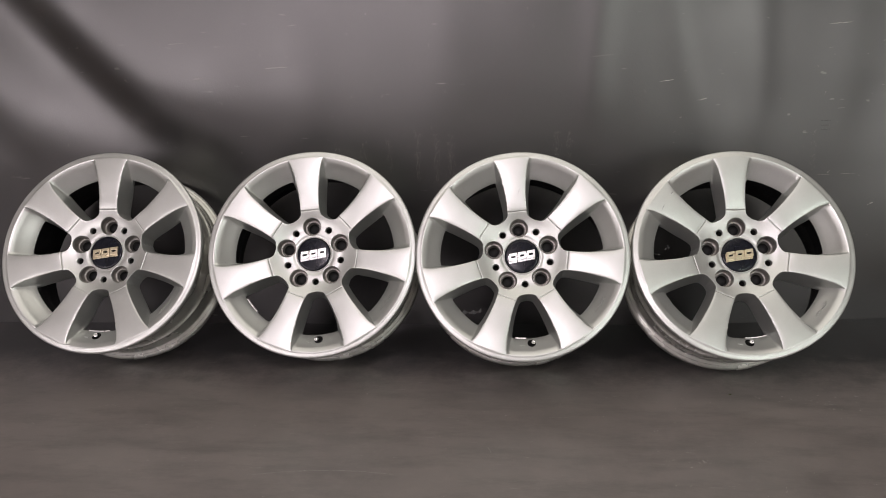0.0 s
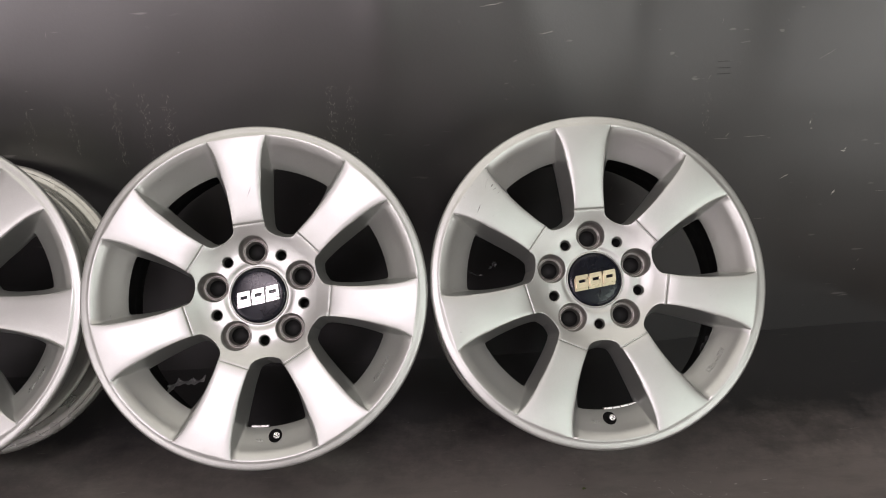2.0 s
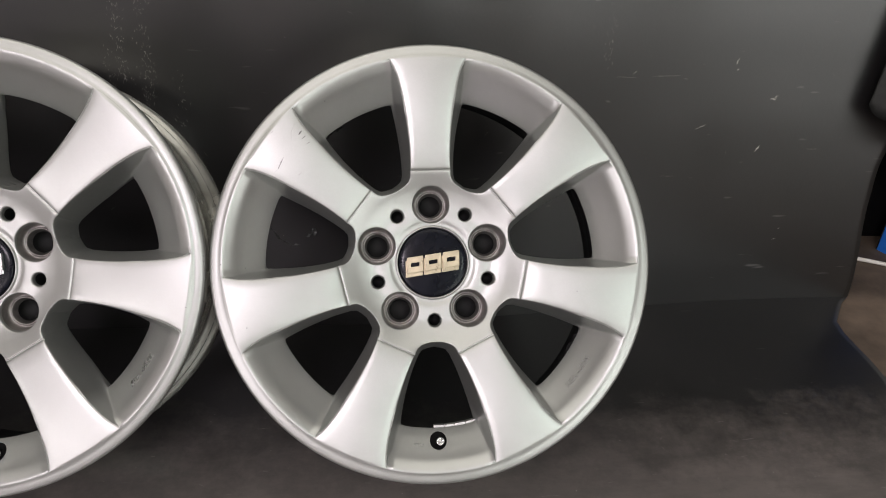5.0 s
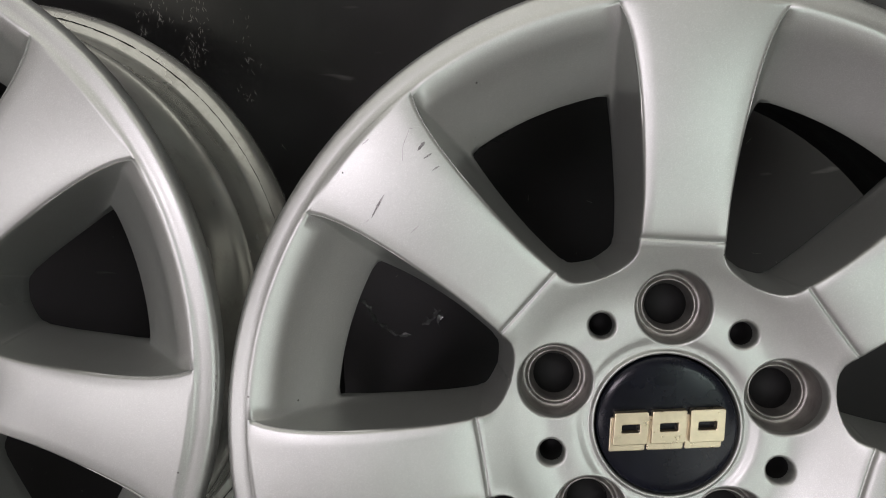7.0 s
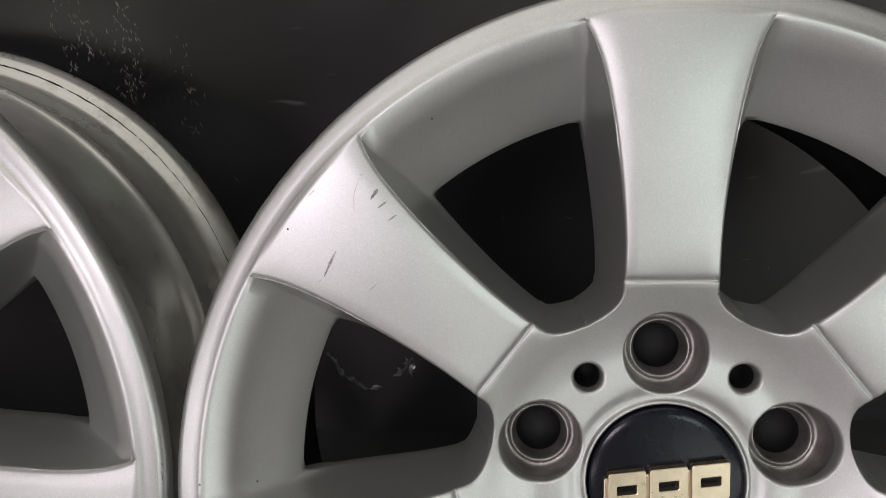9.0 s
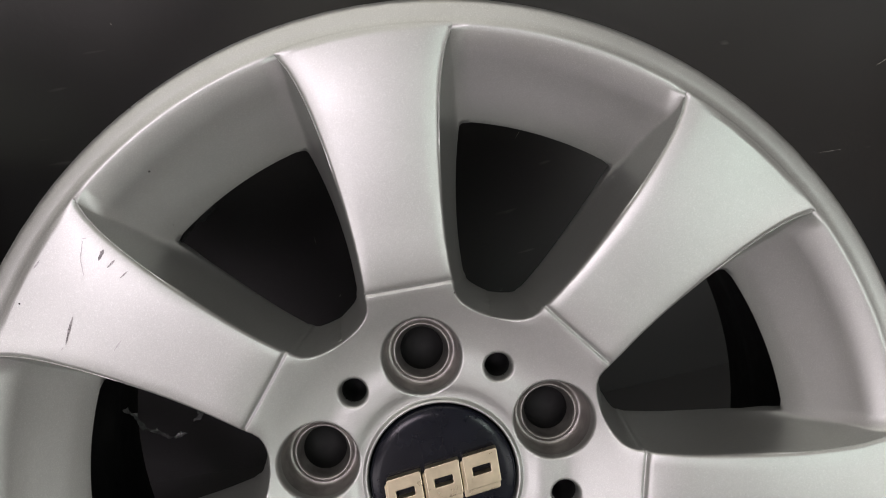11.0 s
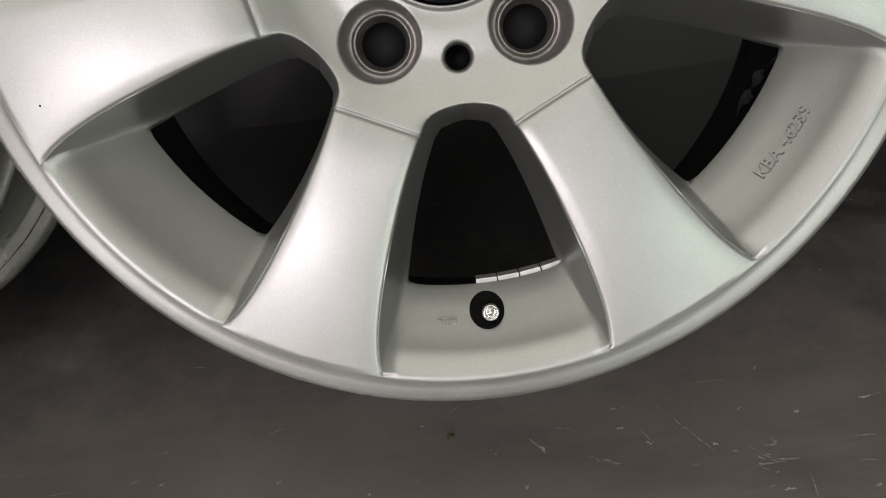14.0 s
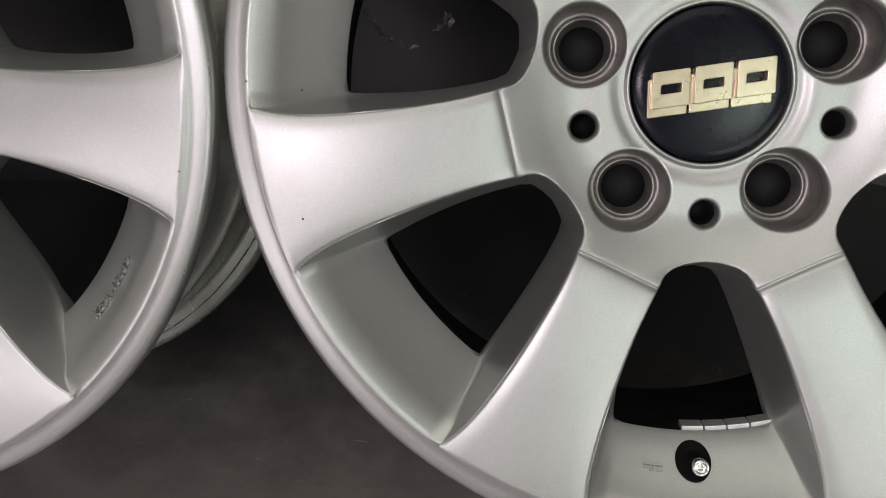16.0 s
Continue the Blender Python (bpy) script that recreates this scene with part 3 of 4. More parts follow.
def emblem(parent, mat, turn):
    """Three leaning raised slabs, each pierced by a slot, with a lower shelf, on the cap."""
    from mathutils.geometry import delaunay_2d_cdt
    m = Matrix.Rotation(radians(turn), 4, "Y")
    lean = 0.13
    for x in (-0.0187, 0.0002, 0.0190):
        for name, dx, dz, grow, y0, y1 in (("emblem_block", 0, 0.0004, -0.0006, -0.0058, -0.0008), ("emblem_shelf", -0.0010, -0.0030, 0.0004, -0.0022, -0.0004)):
            outer = slab_outline(0.0176 + grow, 0.0170 + grow, lean, 0.0006, x + dx, dz)
            slots = [slab_outline(0.0090, 0.0040, lean, 0.0004, x, 0.0004)]
            pts, edges = [], []
            for ring in [outer] + slots:
                k = len(pts)
                pts += [Vector(p) for p in ring]
                edges += [(k + i, k + (i + 1) % len(ring)) for i in range(len(ring))]
            got = delaunay_2d_cdt(pts, edges, [], 0, 1e-9)
            keep = []
            for tri in got[2]:
                c = sum((got[0][i] for i in tri), Vector((0, 0))) / 3
                u, q = c.x - (x + dx) - lean * c.y, c.y - dz
                inside = abs(u) < 0.0176 / 2 + grow and abs(q) < 0.0170 / 2 + grow
                slot = abs(c.x - x - lean * c.y) < 0.0046 and abs(c.y - 0.0004) < 0.0020
                if inside and not slot:
                    keep.append(tri)
            bm = bmesh.new()
            vs = [bm.verts.new(m @ Vector((p.x, y0, p.y))) for p in got[0]]
            for tri in keep:
                bm.faces.new([vs[i] for i in tri])
            bmesh.ops.dissolve_limit(bm, angle_limit=0.01, verts=bm.verts, edges=bm.edges)
            out = bmesh.ops.extrude_face_region(bm, geom=bm.faces[:])
            bmesh.ops.translate(bm, vec=(0, y1 - y0, 0), verts=[g for g in out["geom"] if isinstance(g, bmesh.types.BMVert)])
            bmesh.ops.recalc_face_normals(bm, faces=bm.faces)
            rim = [e for e in bm.edges if all(abs(v.co.y - y0) < 1e-6 for v in e.verts) and any(abs(f.normal.y) < 0.5 for f in e.link_faces)]
            bmesh.ops.bevel(bm, geom=rim, offset=0.00045, segments=2, affect="EDGES", profile=0.6)
            part(name, bm, mat, parent)


def grime_line(seed):
    """Dirt caught where the rear flange rises from the barrel, broken and uneven."""
    g = random.Random(seed)
    bm = bmesh.new()
    n = 500
    rows = []
    for i in range(n):
        a = 2 * math.pi * i / n
        w = 0.00012 + 0.00030 * g.random() + 0.0001 * math.sin(3 * a + seed)
        mid = 0.2128 + 0.0003 * g.random()
        rows.append([bm.verts.new(polar(r, a, 0.1428 + 0.38 * (r - 0.2120) - 0.0003)) for r in (mid - w, mid + w)])
    for i in range(n):
        if g.random() < 0.96:
            a, b = rows[i], rows[(i + 1) % n]
            bm.faces.new((a[0], a[1], b[1], b[0]))
    return bm


def alloy_wheel(place, turn, label, emblem_mat, emblem_turn, shared):
    ob = tagged(new("alloy_wheel"), label, "wheel", "four alloy wheels")
    ob.matrix_world = pose(*place, *turn)
    if not shared:
        shared["casting"] = wheel_face()
        shared["back"] = wheel_back()
        shared["barrel"] = mesh_of("barrel", *lathe([(r, y - 0.0038) for r, y in BARREL_OUT], 160))
        shared["lining"] = mesh_of("lining", *lathe([(r, y - 0.0038) for r, y in BARREL_IN], 128))
        for me, mat in (("casting", SILVER), ("back", SHADE_DARK), ("barrel", BARREL), ("lining", SHADE_DARK)):
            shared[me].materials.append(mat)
        shared["casting"].set_sharp_from_angle(angle=radians(78))
        even_hub(shared["casting"])

    def use(name, key, label=""):
        o = new(name, shared[key])
        o.parent = ob
        return tagged(o, label) if label else o

    use("spoke_casting", "casting", "satin silver seven-spoke casting with five bolt holes")
    # spoke backs take near black too, their shade in the colour
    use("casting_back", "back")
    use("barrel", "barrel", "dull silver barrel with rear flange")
    use("inner_barrel", "lining", "inside of the barrel, dusty and painted near black for its shade")
    part("grime_line", grime_line(len(label)), GRIME, ob, "dark broken line of dirt round the rear flange")
    cap_prof = [(0.0001, -0.0007), (0.012, -0.00064), (0.022, -0.00045), (0.030, -0.00015), (0.0338, 0.0001), (0.0348, 0.0006), (0.0352, 0.0016), (0.0352, 0.006)]
    cap = part("centre_cap", mesh_of("centre_cap", *lathe(cap_prof, 80)), CAP, ob, "glossy black centre cap with emblem")
    emblem(cap, emblem_mat, emblem_turn)
    return ob


meshes = {}
LABELS = ["silver seven-spoke alloy wheel leaning against the black sheet", "silver seven-spoke alloy wheel with silver emblem blocks, leaning back",
          "silver seven-spoke alloy wheel with silver emblem blocks, leaning back", "silver alloy wheel with gold emblem and scuffed upper spoke"]
WHEELS = [alloy_wheel((-1.3546, 0.0199, 0.2719), (-30.38, -0.52, -0.71), LABELS[0], GOLD, -8, meshes),
          alloy_wheel((-0.8928, 0.0102, 0.2714), (-28.60, -4.93, 3.26), LABELS[1], CHROME_LOGO, -5, meshes),
          alloy_wheel((-0.4485, 0.0011, 0.2703), (-29.69, -5.01, 3.20), LABELS[2], CHROME_LOGO, -5, meshes),
          alloy_wheel((0.0001, 0.0032, 0.2724), (-33.09, -1.93, 0.0), LABELS[3], GOLD, -7, meshes)]

# ---- small parts of the wheels ----
def shelf_depth(r):
    pts = sorted(SHELF)
    return float(np.interp(r, [p[0] for p in pts], [p[1] for p in pts]))


def on_shelf(a, r, up=0.0):
    """A place on the window's shelf at clock angle a, lifted along its normal; with radial tangent and normal."""
    e = 0.001
    dy = (shelf_depth(r + e) - shelf_depth(r - e)) / (2 * e)
    nr, ny = dy, -1.0
    ln = math.hypot(nr, ny)
    nr, ny = nr / ln, ny / ln
    rr, y = r + nr * up, shelf_depth(r) + ny * up
    return Vector((rr * math.sin(a), y, rr * math.cos(a)))


def frame_on_shelf(a, r):
    p = on_shelf(a, r)
    n = (on_shelf(a, r, 0.001) - p).normalized()
    t = Vector((math.cos(a), 0, -math.sin(a)))
    b = n.cross(t)
    m = Matrix((t, b, n)).transposed().to_4x4()
    m.translation = p
    return m


def tube(profile, m, n=28):
    """Turn (radius, height) pairs about the z axis of m."""
    bm = bmesh.new()
    rings = [[bm.verts.new(m @ Vector((max(r, 1e-5) * math.cos(2 * math.pi * i / n), max(r, 1e-5) * math.sin(2 * math.pi * i / n), h))) for i in range(n)] for r, h in profile]
    for a, b in zip(rings, rings[1:]):
        for i in range(n):
            bm.faces.new((a[i], a[(i + 1) % n], b[(i + 1) % n], b[i]))
    for f in bm.faces:
        f.smooth = True
    bmesh.ops.remove_doubles(bm, verts=bm.verts, dist=1e-6)
    return bm


def text_mesh(body, size, fatter, thick, lift):
    cu = bpy.data.curves.new("lettering", "FONT")
    cu.body, cu.size, cu.align_x, cu.align_y = body, size, "CENTER", "CENTER"
    cu.extrude, cu.resolution_u, cu.space_character = thick / 2, 3, 1.10
    cu.offset = size * fatter
    ob = new("lettering", cu)
    dg = bpy.context.evaluated_depsgraph_get()
    me = bpy.data.meshes.new_from_object(ob.evaluated_get(dg))
    bpy.data.objects.remove(ob)
    for vert in me.vertices:
        x, y, z = vert.co
        vert.co = on_shelf(radians(128.9) - x / 0.189, 0.1890 - y * 0.80, lift + z)
    return me


CAST_TEXT = text_mesh("KBA 46239", 0.0076, 0.014, 0.0016, 0.0007)
CAST_TEXT.materials.append(SILVER)
# wider dark copy paints in the shade round the raised letters
TEXT_SHADE = text_mesh("KBA 46239", 0.0076, 0.042, 0.0006, 0.0)
TEXT_SHADE.materials.append(SCUFF)

# black closed plugs that give the bolt and vent holes their shade
BOLT_PLUG = bpy.data.meshes.new("bolt_plug")
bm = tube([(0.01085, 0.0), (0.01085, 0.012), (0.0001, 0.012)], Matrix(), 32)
bm.to_mesh(BOLT_PLUG)
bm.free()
BOLT_PLUG.materials.append(HOLE_SHADE)
VENT_PLUG = bpy.data.meshes.new("vent_plug")
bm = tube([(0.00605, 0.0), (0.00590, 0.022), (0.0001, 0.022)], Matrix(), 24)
bm.to_mesh(VENT_PLUG)
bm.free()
VENT_PLUG.materials.append(HOLE_SHADE)

WORN = bpy.data.meshes.new("worn_ring")
bm = tube([(0.0149, -0.0070), (0.0145, -0.0083), (0.0140, -0.0089), (0.0135, -0.0088), (0.0130, -0.0076)], Matrix(), 40)
bm.to_mesh(WORN)
bm.free()
WORN.materials.append(WORN_METAL)

INTO = Matrix.Rotation(radians(-90), 4, "X")  # local z of a tube becomes the wheel's y


def fit_small_parts(ob, weights, stem_turn):
    for j in range(10):
        a = 2 * math.pi * j / 10
        o = new("bolt_bore_plug" if j % 2 == 0 else "vent_bore_plug", BOLT_PLUG if j % 2 == 0 else VENT_PLUG)
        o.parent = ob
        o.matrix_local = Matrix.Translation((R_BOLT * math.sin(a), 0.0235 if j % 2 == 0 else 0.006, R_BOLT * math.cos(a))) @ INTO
        if j % 2 == 0:
            seat = new("bolt_seat", SEAT_MESHES[j // 2])
            seat.parent = ob
            tagged(seat, "deep bolt seat, brownish grime on its wall and shade darkened in")
            w = new("bolt_seat_ring", WORN)
            w.parent = seat
            w.matrix_local = o.matrix_local.copy()
    o = new("cast_lettering", CAST_TEXT)
    o.parent = ob
    tagged(o, "raised approval lettering cast into the rim shelf")
    d = new("lettering_shade", TEXT_SHADE)
    d.parent = o
    # a small raised cast mark beside the valve: worn strokes over a bar
    m = frame_on_shelf(radians(186.4), 0.1868)
    bm = bmesh.new()
    for x, y, w, h in ((0, -0.0012, 0.0092, 0.0010), (-0.0034, 0.0008, 0.0024, 0.0024), (-0.0006, 0.0008, 0.0009, 0.0026), (0.0011, 0.0008, 0.0009, 0.0026), (0.0036, 0.0002, 0.0022, 0.0012)):
        box_bm(bm, (x, y, 0.0003), (w, h, 0.0020), None, 0.0003)
    bmesh.ops.transform(bm, matrix=m, verts=bm.verts)
    part("cast_mark", bm, SILVER, ob, "small worn raised casting mark")
    # valve; a black disc on the shelf stands in for its dark hole
    m = frame_on_shelf(math.pi + 0.004, 0.1834) @ Matrix.Diagonal((1.06, 1.32, 1, 1))
    part("valve_hole_disc", tube([(0.0082, -0.001), (0.0082, 0.0007), (0.0078, 0.0011), (0.0072, 0.0008), (0.0060, 0.0006), (0.0001, 0.0006)], m), DEEP_BLACK, ob, "flat black disc standing in for the valve's dark hole")
    m = Matrix.Translation((0.0, -0.0010, -0.1835)) @ Matrix.Rotation(radians(90 - 8), 4, "X") @ Matrix.Rotation(radians(stem_turn), 4, "Y")
    stem = part("valve_stem", tube([(0.0046, -0.004), (0.0042, 0.002), (0.0034, 0.004), (0.0032, 0.0078)], m), DEEP_BLACK, ob)
    part("valve_cap", tube([(0.0034, 0.0060), (0.0040, 0.0064), (0.0042, 0.0075), (0.0042, 0.0108), (0.0039, 0.0117), (0.0033, 0.0120), (0.0029, 0.0117),
                            (0.0026, 0.0108), (0.0018, 0.0106), (0.0014, 0.0114), (0.0001, 0.0116)], m, 24), CHROME, stem, "small chrome valve cap")
    for deg in weights:
        a = radians(deg)
        bm = bmesh.new()
        box_bm(bm, (0, 0, 0), (0.0108, 0.0085, 0.0034), None, 0.0006)
        t = Vector((math.cos(a), 0, -math.sin(a)))
        n = Vector((math.sin(a), 0, math.cos(a)))
        mm = Matrix((t, Vector((0, 1, 0)), n)).transposed().to_4x4()
        mm.translation = Vector((0.1716 * math.sin(a), 0.0150, 0.1716 * math.cos(a)))
        bmesh.ops.transform(bm, matrix=mm, verts=bm.verts)
        part("balance_weight", bm, LEAD, ob, "stick-on grey balance weight")


fit_small_parts(WHEELS[0], [187, 183, 179, 175], 10)
fit_small_parts(WHEELS[1], [232, 236, 240], -25)
fit_small_parts(WHEELS[2], [189, 185.2], 14)
fit_small_parts(WHEELS[3], [179.6, 175.8, 172.0, 168.2], 4)


def surface(r, a_rel):
    """The spoke's front at radius r and angle from the spoke's middle."""
    u = a_rel / spoke_angle(r)
    return face_depth(r) + groove(r) + 0.0010 * u * u * min(1, max(0, (r - 0.1) / 0.05))


def scuff(ob, spoke_deg, a_deg, r, length, width, turn, rng, mat):
    """A thin ragged gouge on a spoke."""
    bm = bmesh.new()
    top, low = [], []
    c, s = math.cos(radians(turn)), math.sin(radians(turn))
    for i in range(9):
        f = i / 8 - 0.5
        half = width / 2 * (1 - (2 * f) ** 2) * (0.6 + 0.8 * rng.random()) + 0.00008
        for side, row in ((1, top), (-1, low)):
            p, q = f * length, side * half
            dr, dt = p * c - q * s, p * s + q * c
            rr = r + dr
            a = radians(a_deg) + dt / rr
            row.append(bm.verts.new(polar(rr, a, surface(rr, a - radians(spoke_deg)) - 0.00012)))
    for i in range(8):
        bm.faces.new((top[i], top[i + 1], low[i + 1], low[i]))
    part("scuff", bm, mat, ob, "dull grey gouge in the paint")


rng = random.Random(4)
S6 = -360 / 7
# from angle and radius to angle and radius, width, bare or faint
for a0, r0, a1, r1, width, mat in ((-45.15, 0.1858, -43.45, 0.1868, 0.0016, SCUFF), (-45.28, 0.1810, -43.82, 0.1803, 0.0009, SCUFF), (-45.55, 0.1740, -44.09, 0.1731, 0.0005, SCUFF),
                                   (-44.12, 0.1960, -46.26, 0.1923, 0.00018, FAINT), (-46.26, 0.1923, -47.81, 0.1874, 0.00018, FAINT), (-57.57, 0.1811, -53.47, 0.1830, 0.0011, SCUFF),
                                   (-54.70, 0.2057, -54.95, 0.2056, 0.0008, GRIME), (-55.79, 0.2078, -54.4, 0.2079, 0.0003, FAINT), (-55.81, 0.1612, -53.88, 0.1602, 0.0004, FAINT),
                                   (-50.2, 0.2070, -48.98, 0.2066, 0.0005, FAINT), (-58.6, 0.1822, -58.0, 0.1816, 0.0004, FAINT), (-43.9, 0.1967, -43.5, 0.1955, 0.0004, FAINT)):
    along, out = radians(a1 - a0) * r0, r1 - r0
    scuff(WHEELS[3], S6, (a0 + a1) / 2, (r0 + r1) / 2, math.hypot(along, out), width, math.degrees(math.atan2(along, out)), rng, mat)
scuff(WHEELS[3], 360 / 7 * 5 - 360, -107.5, 0.196, 0.0012, 0.0010, 0, rng, GRIME)
scuff(WHEELS[3], 360 / 7 * 2, 103.5, 0.150, 0.0010, 0.0008, 0, rng, GRIME)
scuff(WHEELS[2], 0, 3.0, 0.135, 0.016, 0.0012, 25, rng, FAINT)


def film_strip(points, width, ob, mat, name="film_scrap"):
    """A twisted ribbon of clear wrapping film along a few points."""
    pts = [Vector(p) for p in points]
    path = []
    for i in range(len(pts) - 1):
        a, b = pts[max(i - 1, 0)], pts[min(i + 2, len(pts) - 1)]
        for q in range(8):
            s = q / 8
            p, d = pts[i], pts[i + 1]
            path.append(0.5 * ((2 * p) + (d - a) * s + (2 * a - 5 * p + 4 * d - b) * s * s + (3 * p - a - 3 * d + b) * s ** 3))
    bm = bmesh.new()
    rows = []
    for i, p in enumerate(path):
        tw = 1.4 * i / 3 + 0.6 * rng.random()
        w = width * (0.35 + 0.65 * rng.random())
        off = Vector((math.cos(tw), 0.5 * math.sin(tw), math.sin(tw))) * w
        rows.append((bm.verts.new(p - off), bm.verts.new(p + 0.15 * off + Vector((0, 0.0006, 0))), bm.verts.new(p + off)))
    for a, b in zip(rows, rows[1:]):
        for q in (0, 1):
            bm.faces.new((a[q], a[q + 1], b[q + 1], b[q]))
    return part(name, bm, mat, ob, "torn scrap of clear film stuck inside the barrel")


film_strip([(-0.1741, 0.074, 0.0468), (-0.1700, 0.077, 0.0413), (-0.1654, 0.074, 0.0343), (-0.1588, 0.077, 0.0303), (-0.1521, 0.075, 0.0262), (-0.1436, 0.076, 0.0270)], 0.0018, WHEELS[3], TAPE)
film_strip([(-0.1346, 0.070, 0.0354), (-0.1300, 0.072, 0.0383), (-0.1281, 0.068, 0.0428), (-0.1249, 0.071, 0.0421), (-0.1257, 0.070, 0.0342)], 0.0026, WHEELS[3], TAPE)
film_strip([(-0.1075, 0.018, 0.1345), (-0.1048, 0.020, 0.1392), (-0.0971, 0.021, 0.1440), (-0.0882, 0.022, 0.1492)], 0.0030, WHEELS[3], SMEAR)
film_strip([(0.176, 0.045, -0.075), (0.165, 0.055, -0.085), (0.158, 0.058, -0.096), (0.150, 0.060, -0.108)], 0.004, WHEELS[3], SMEAR)
film_strip([(-0.122, 0.040, 0.138), (-0.130, 0.032, 0.130), (-0.142, 0.026, 0.118)], 0.0040, WHEELS[3], SMEAR)
film_strip([(-0.15, 0.05, -0.11), (-0.135, 0.058, -0.098), (-0.115, 0.06, -0.100), (-0.095, 0.058, -0.098)], 0.0065, WHEELS[2], TAPE)
film_strip([(0.118, 0.03, 0.132), (0.128, 0.035, 0.122), (0.140, 0.04, 0.110)], 0.004, WHEELS[1], SMEAR)


def rim_nicks(ob, seed, count):
    """Kerb nicks round the outer edge of the lip."""
    g = random.Random(seed)
    bm = bmesh.new()
    for _ in range(count):
        a = g.uniform(0, 2 * math.pi)
        r = g.uniform(0.2200, 0.2212)
        w, h = g.uniform(0.0006, 0.0030), g.uniform(0.0003, 0.0007)
        y = -0.0233 + 0.55 * (r - 0.2199)
        vs = []
        for i in range(6):
            b = 2 * math.pi * i / 6
            rr = r + h * math.sin(b) * g.uniform(0.6, 1.1)
            vs.append(bm.verts.new(polar(rr, a + w * math.cos(b) / r, y - 0.00018 + 0.35 * (rr - r))))
        bm.faces.new(vs)
    tagged(part("rim_nicks", bm, SCUFF, ob), kind="stuff")


for i, ob in enumerate(WHEELS):
    rim_nicks(ob, 20 + i, 34)


# ---- marks on the sheet ----
class Marks:
    """Many thin ragged dashes that lie on the sheet, gathered in one mesh."""

    def __init__(self, seed):
        self.g, self.bm = random.Random(seed), bmesh.new()

    def dash(self, p, along, across, length, width):
        g, rows = self.g, []
        n = 6 if length > 0.004 else 4
        for i in range(n + 1):
            f = i / n - 0.5
            h = width / 2 * (1 - (2 * f) ** 2) * g.uniform(0.3, 1.3) + 0.00008
            c = p + along * (f * length) + across * (g.uniform(-0.5, 0.5) * width)
            rows.append((self.bm.verts.new(c - across * h), self.bm.verts.new(c + across * h)))
        for a, b in zip(rows, rows[1:]):
            self.bm.faces.new((a[0], a[1], b[1], b[0]))

    def wall(self, x, z, deg, length, width):
        c, s = math.cos(radians(deg)), math.sin(radians(deg))
        y = min(sheet_depth(x + d * c, z + d * s) for d in (-0.5 * length, 0, 0.5 * length))
        self.dash(Vector((x, y - 0.0006, z)), Vector((c, 0, s)), Vector((-s, 0, c)), length, width)

    def floor(self, x, y, deg, length, width):
        c, s = math.cos(radians(deg)), math.sin(radians(deg))
        self.dash(Vector((x, y, 0.0006)), Vector((c, s, 0)), Vector((-s, c, 0)), length, width)

    def line(self, x0, y0, x1, y1, width):
        self.floor((x0 + x1) / 2, (y0 + y1) / 2, math.degrees(math.atan2(y1 - y0, x1 - x0)), math.hypot(x1 - x0, y1 - y0), width)

    def cluster(self, x, y, wide, deep, count, flat=20):
        for _ in range(count):
            self.floor(self.g.gauss(x, wide), self.g.gauss(y, deep), self.g.gauss(0, flat), abs(self.g.gauss(0.0015, 0.0015)) + 0.0006, self.g.uniform(0.0002, 0.0006))

    def done(self, name, mat, label):
        return tagged(part(name, self.bm, mat), label, "scuff marks", kind="stuff")


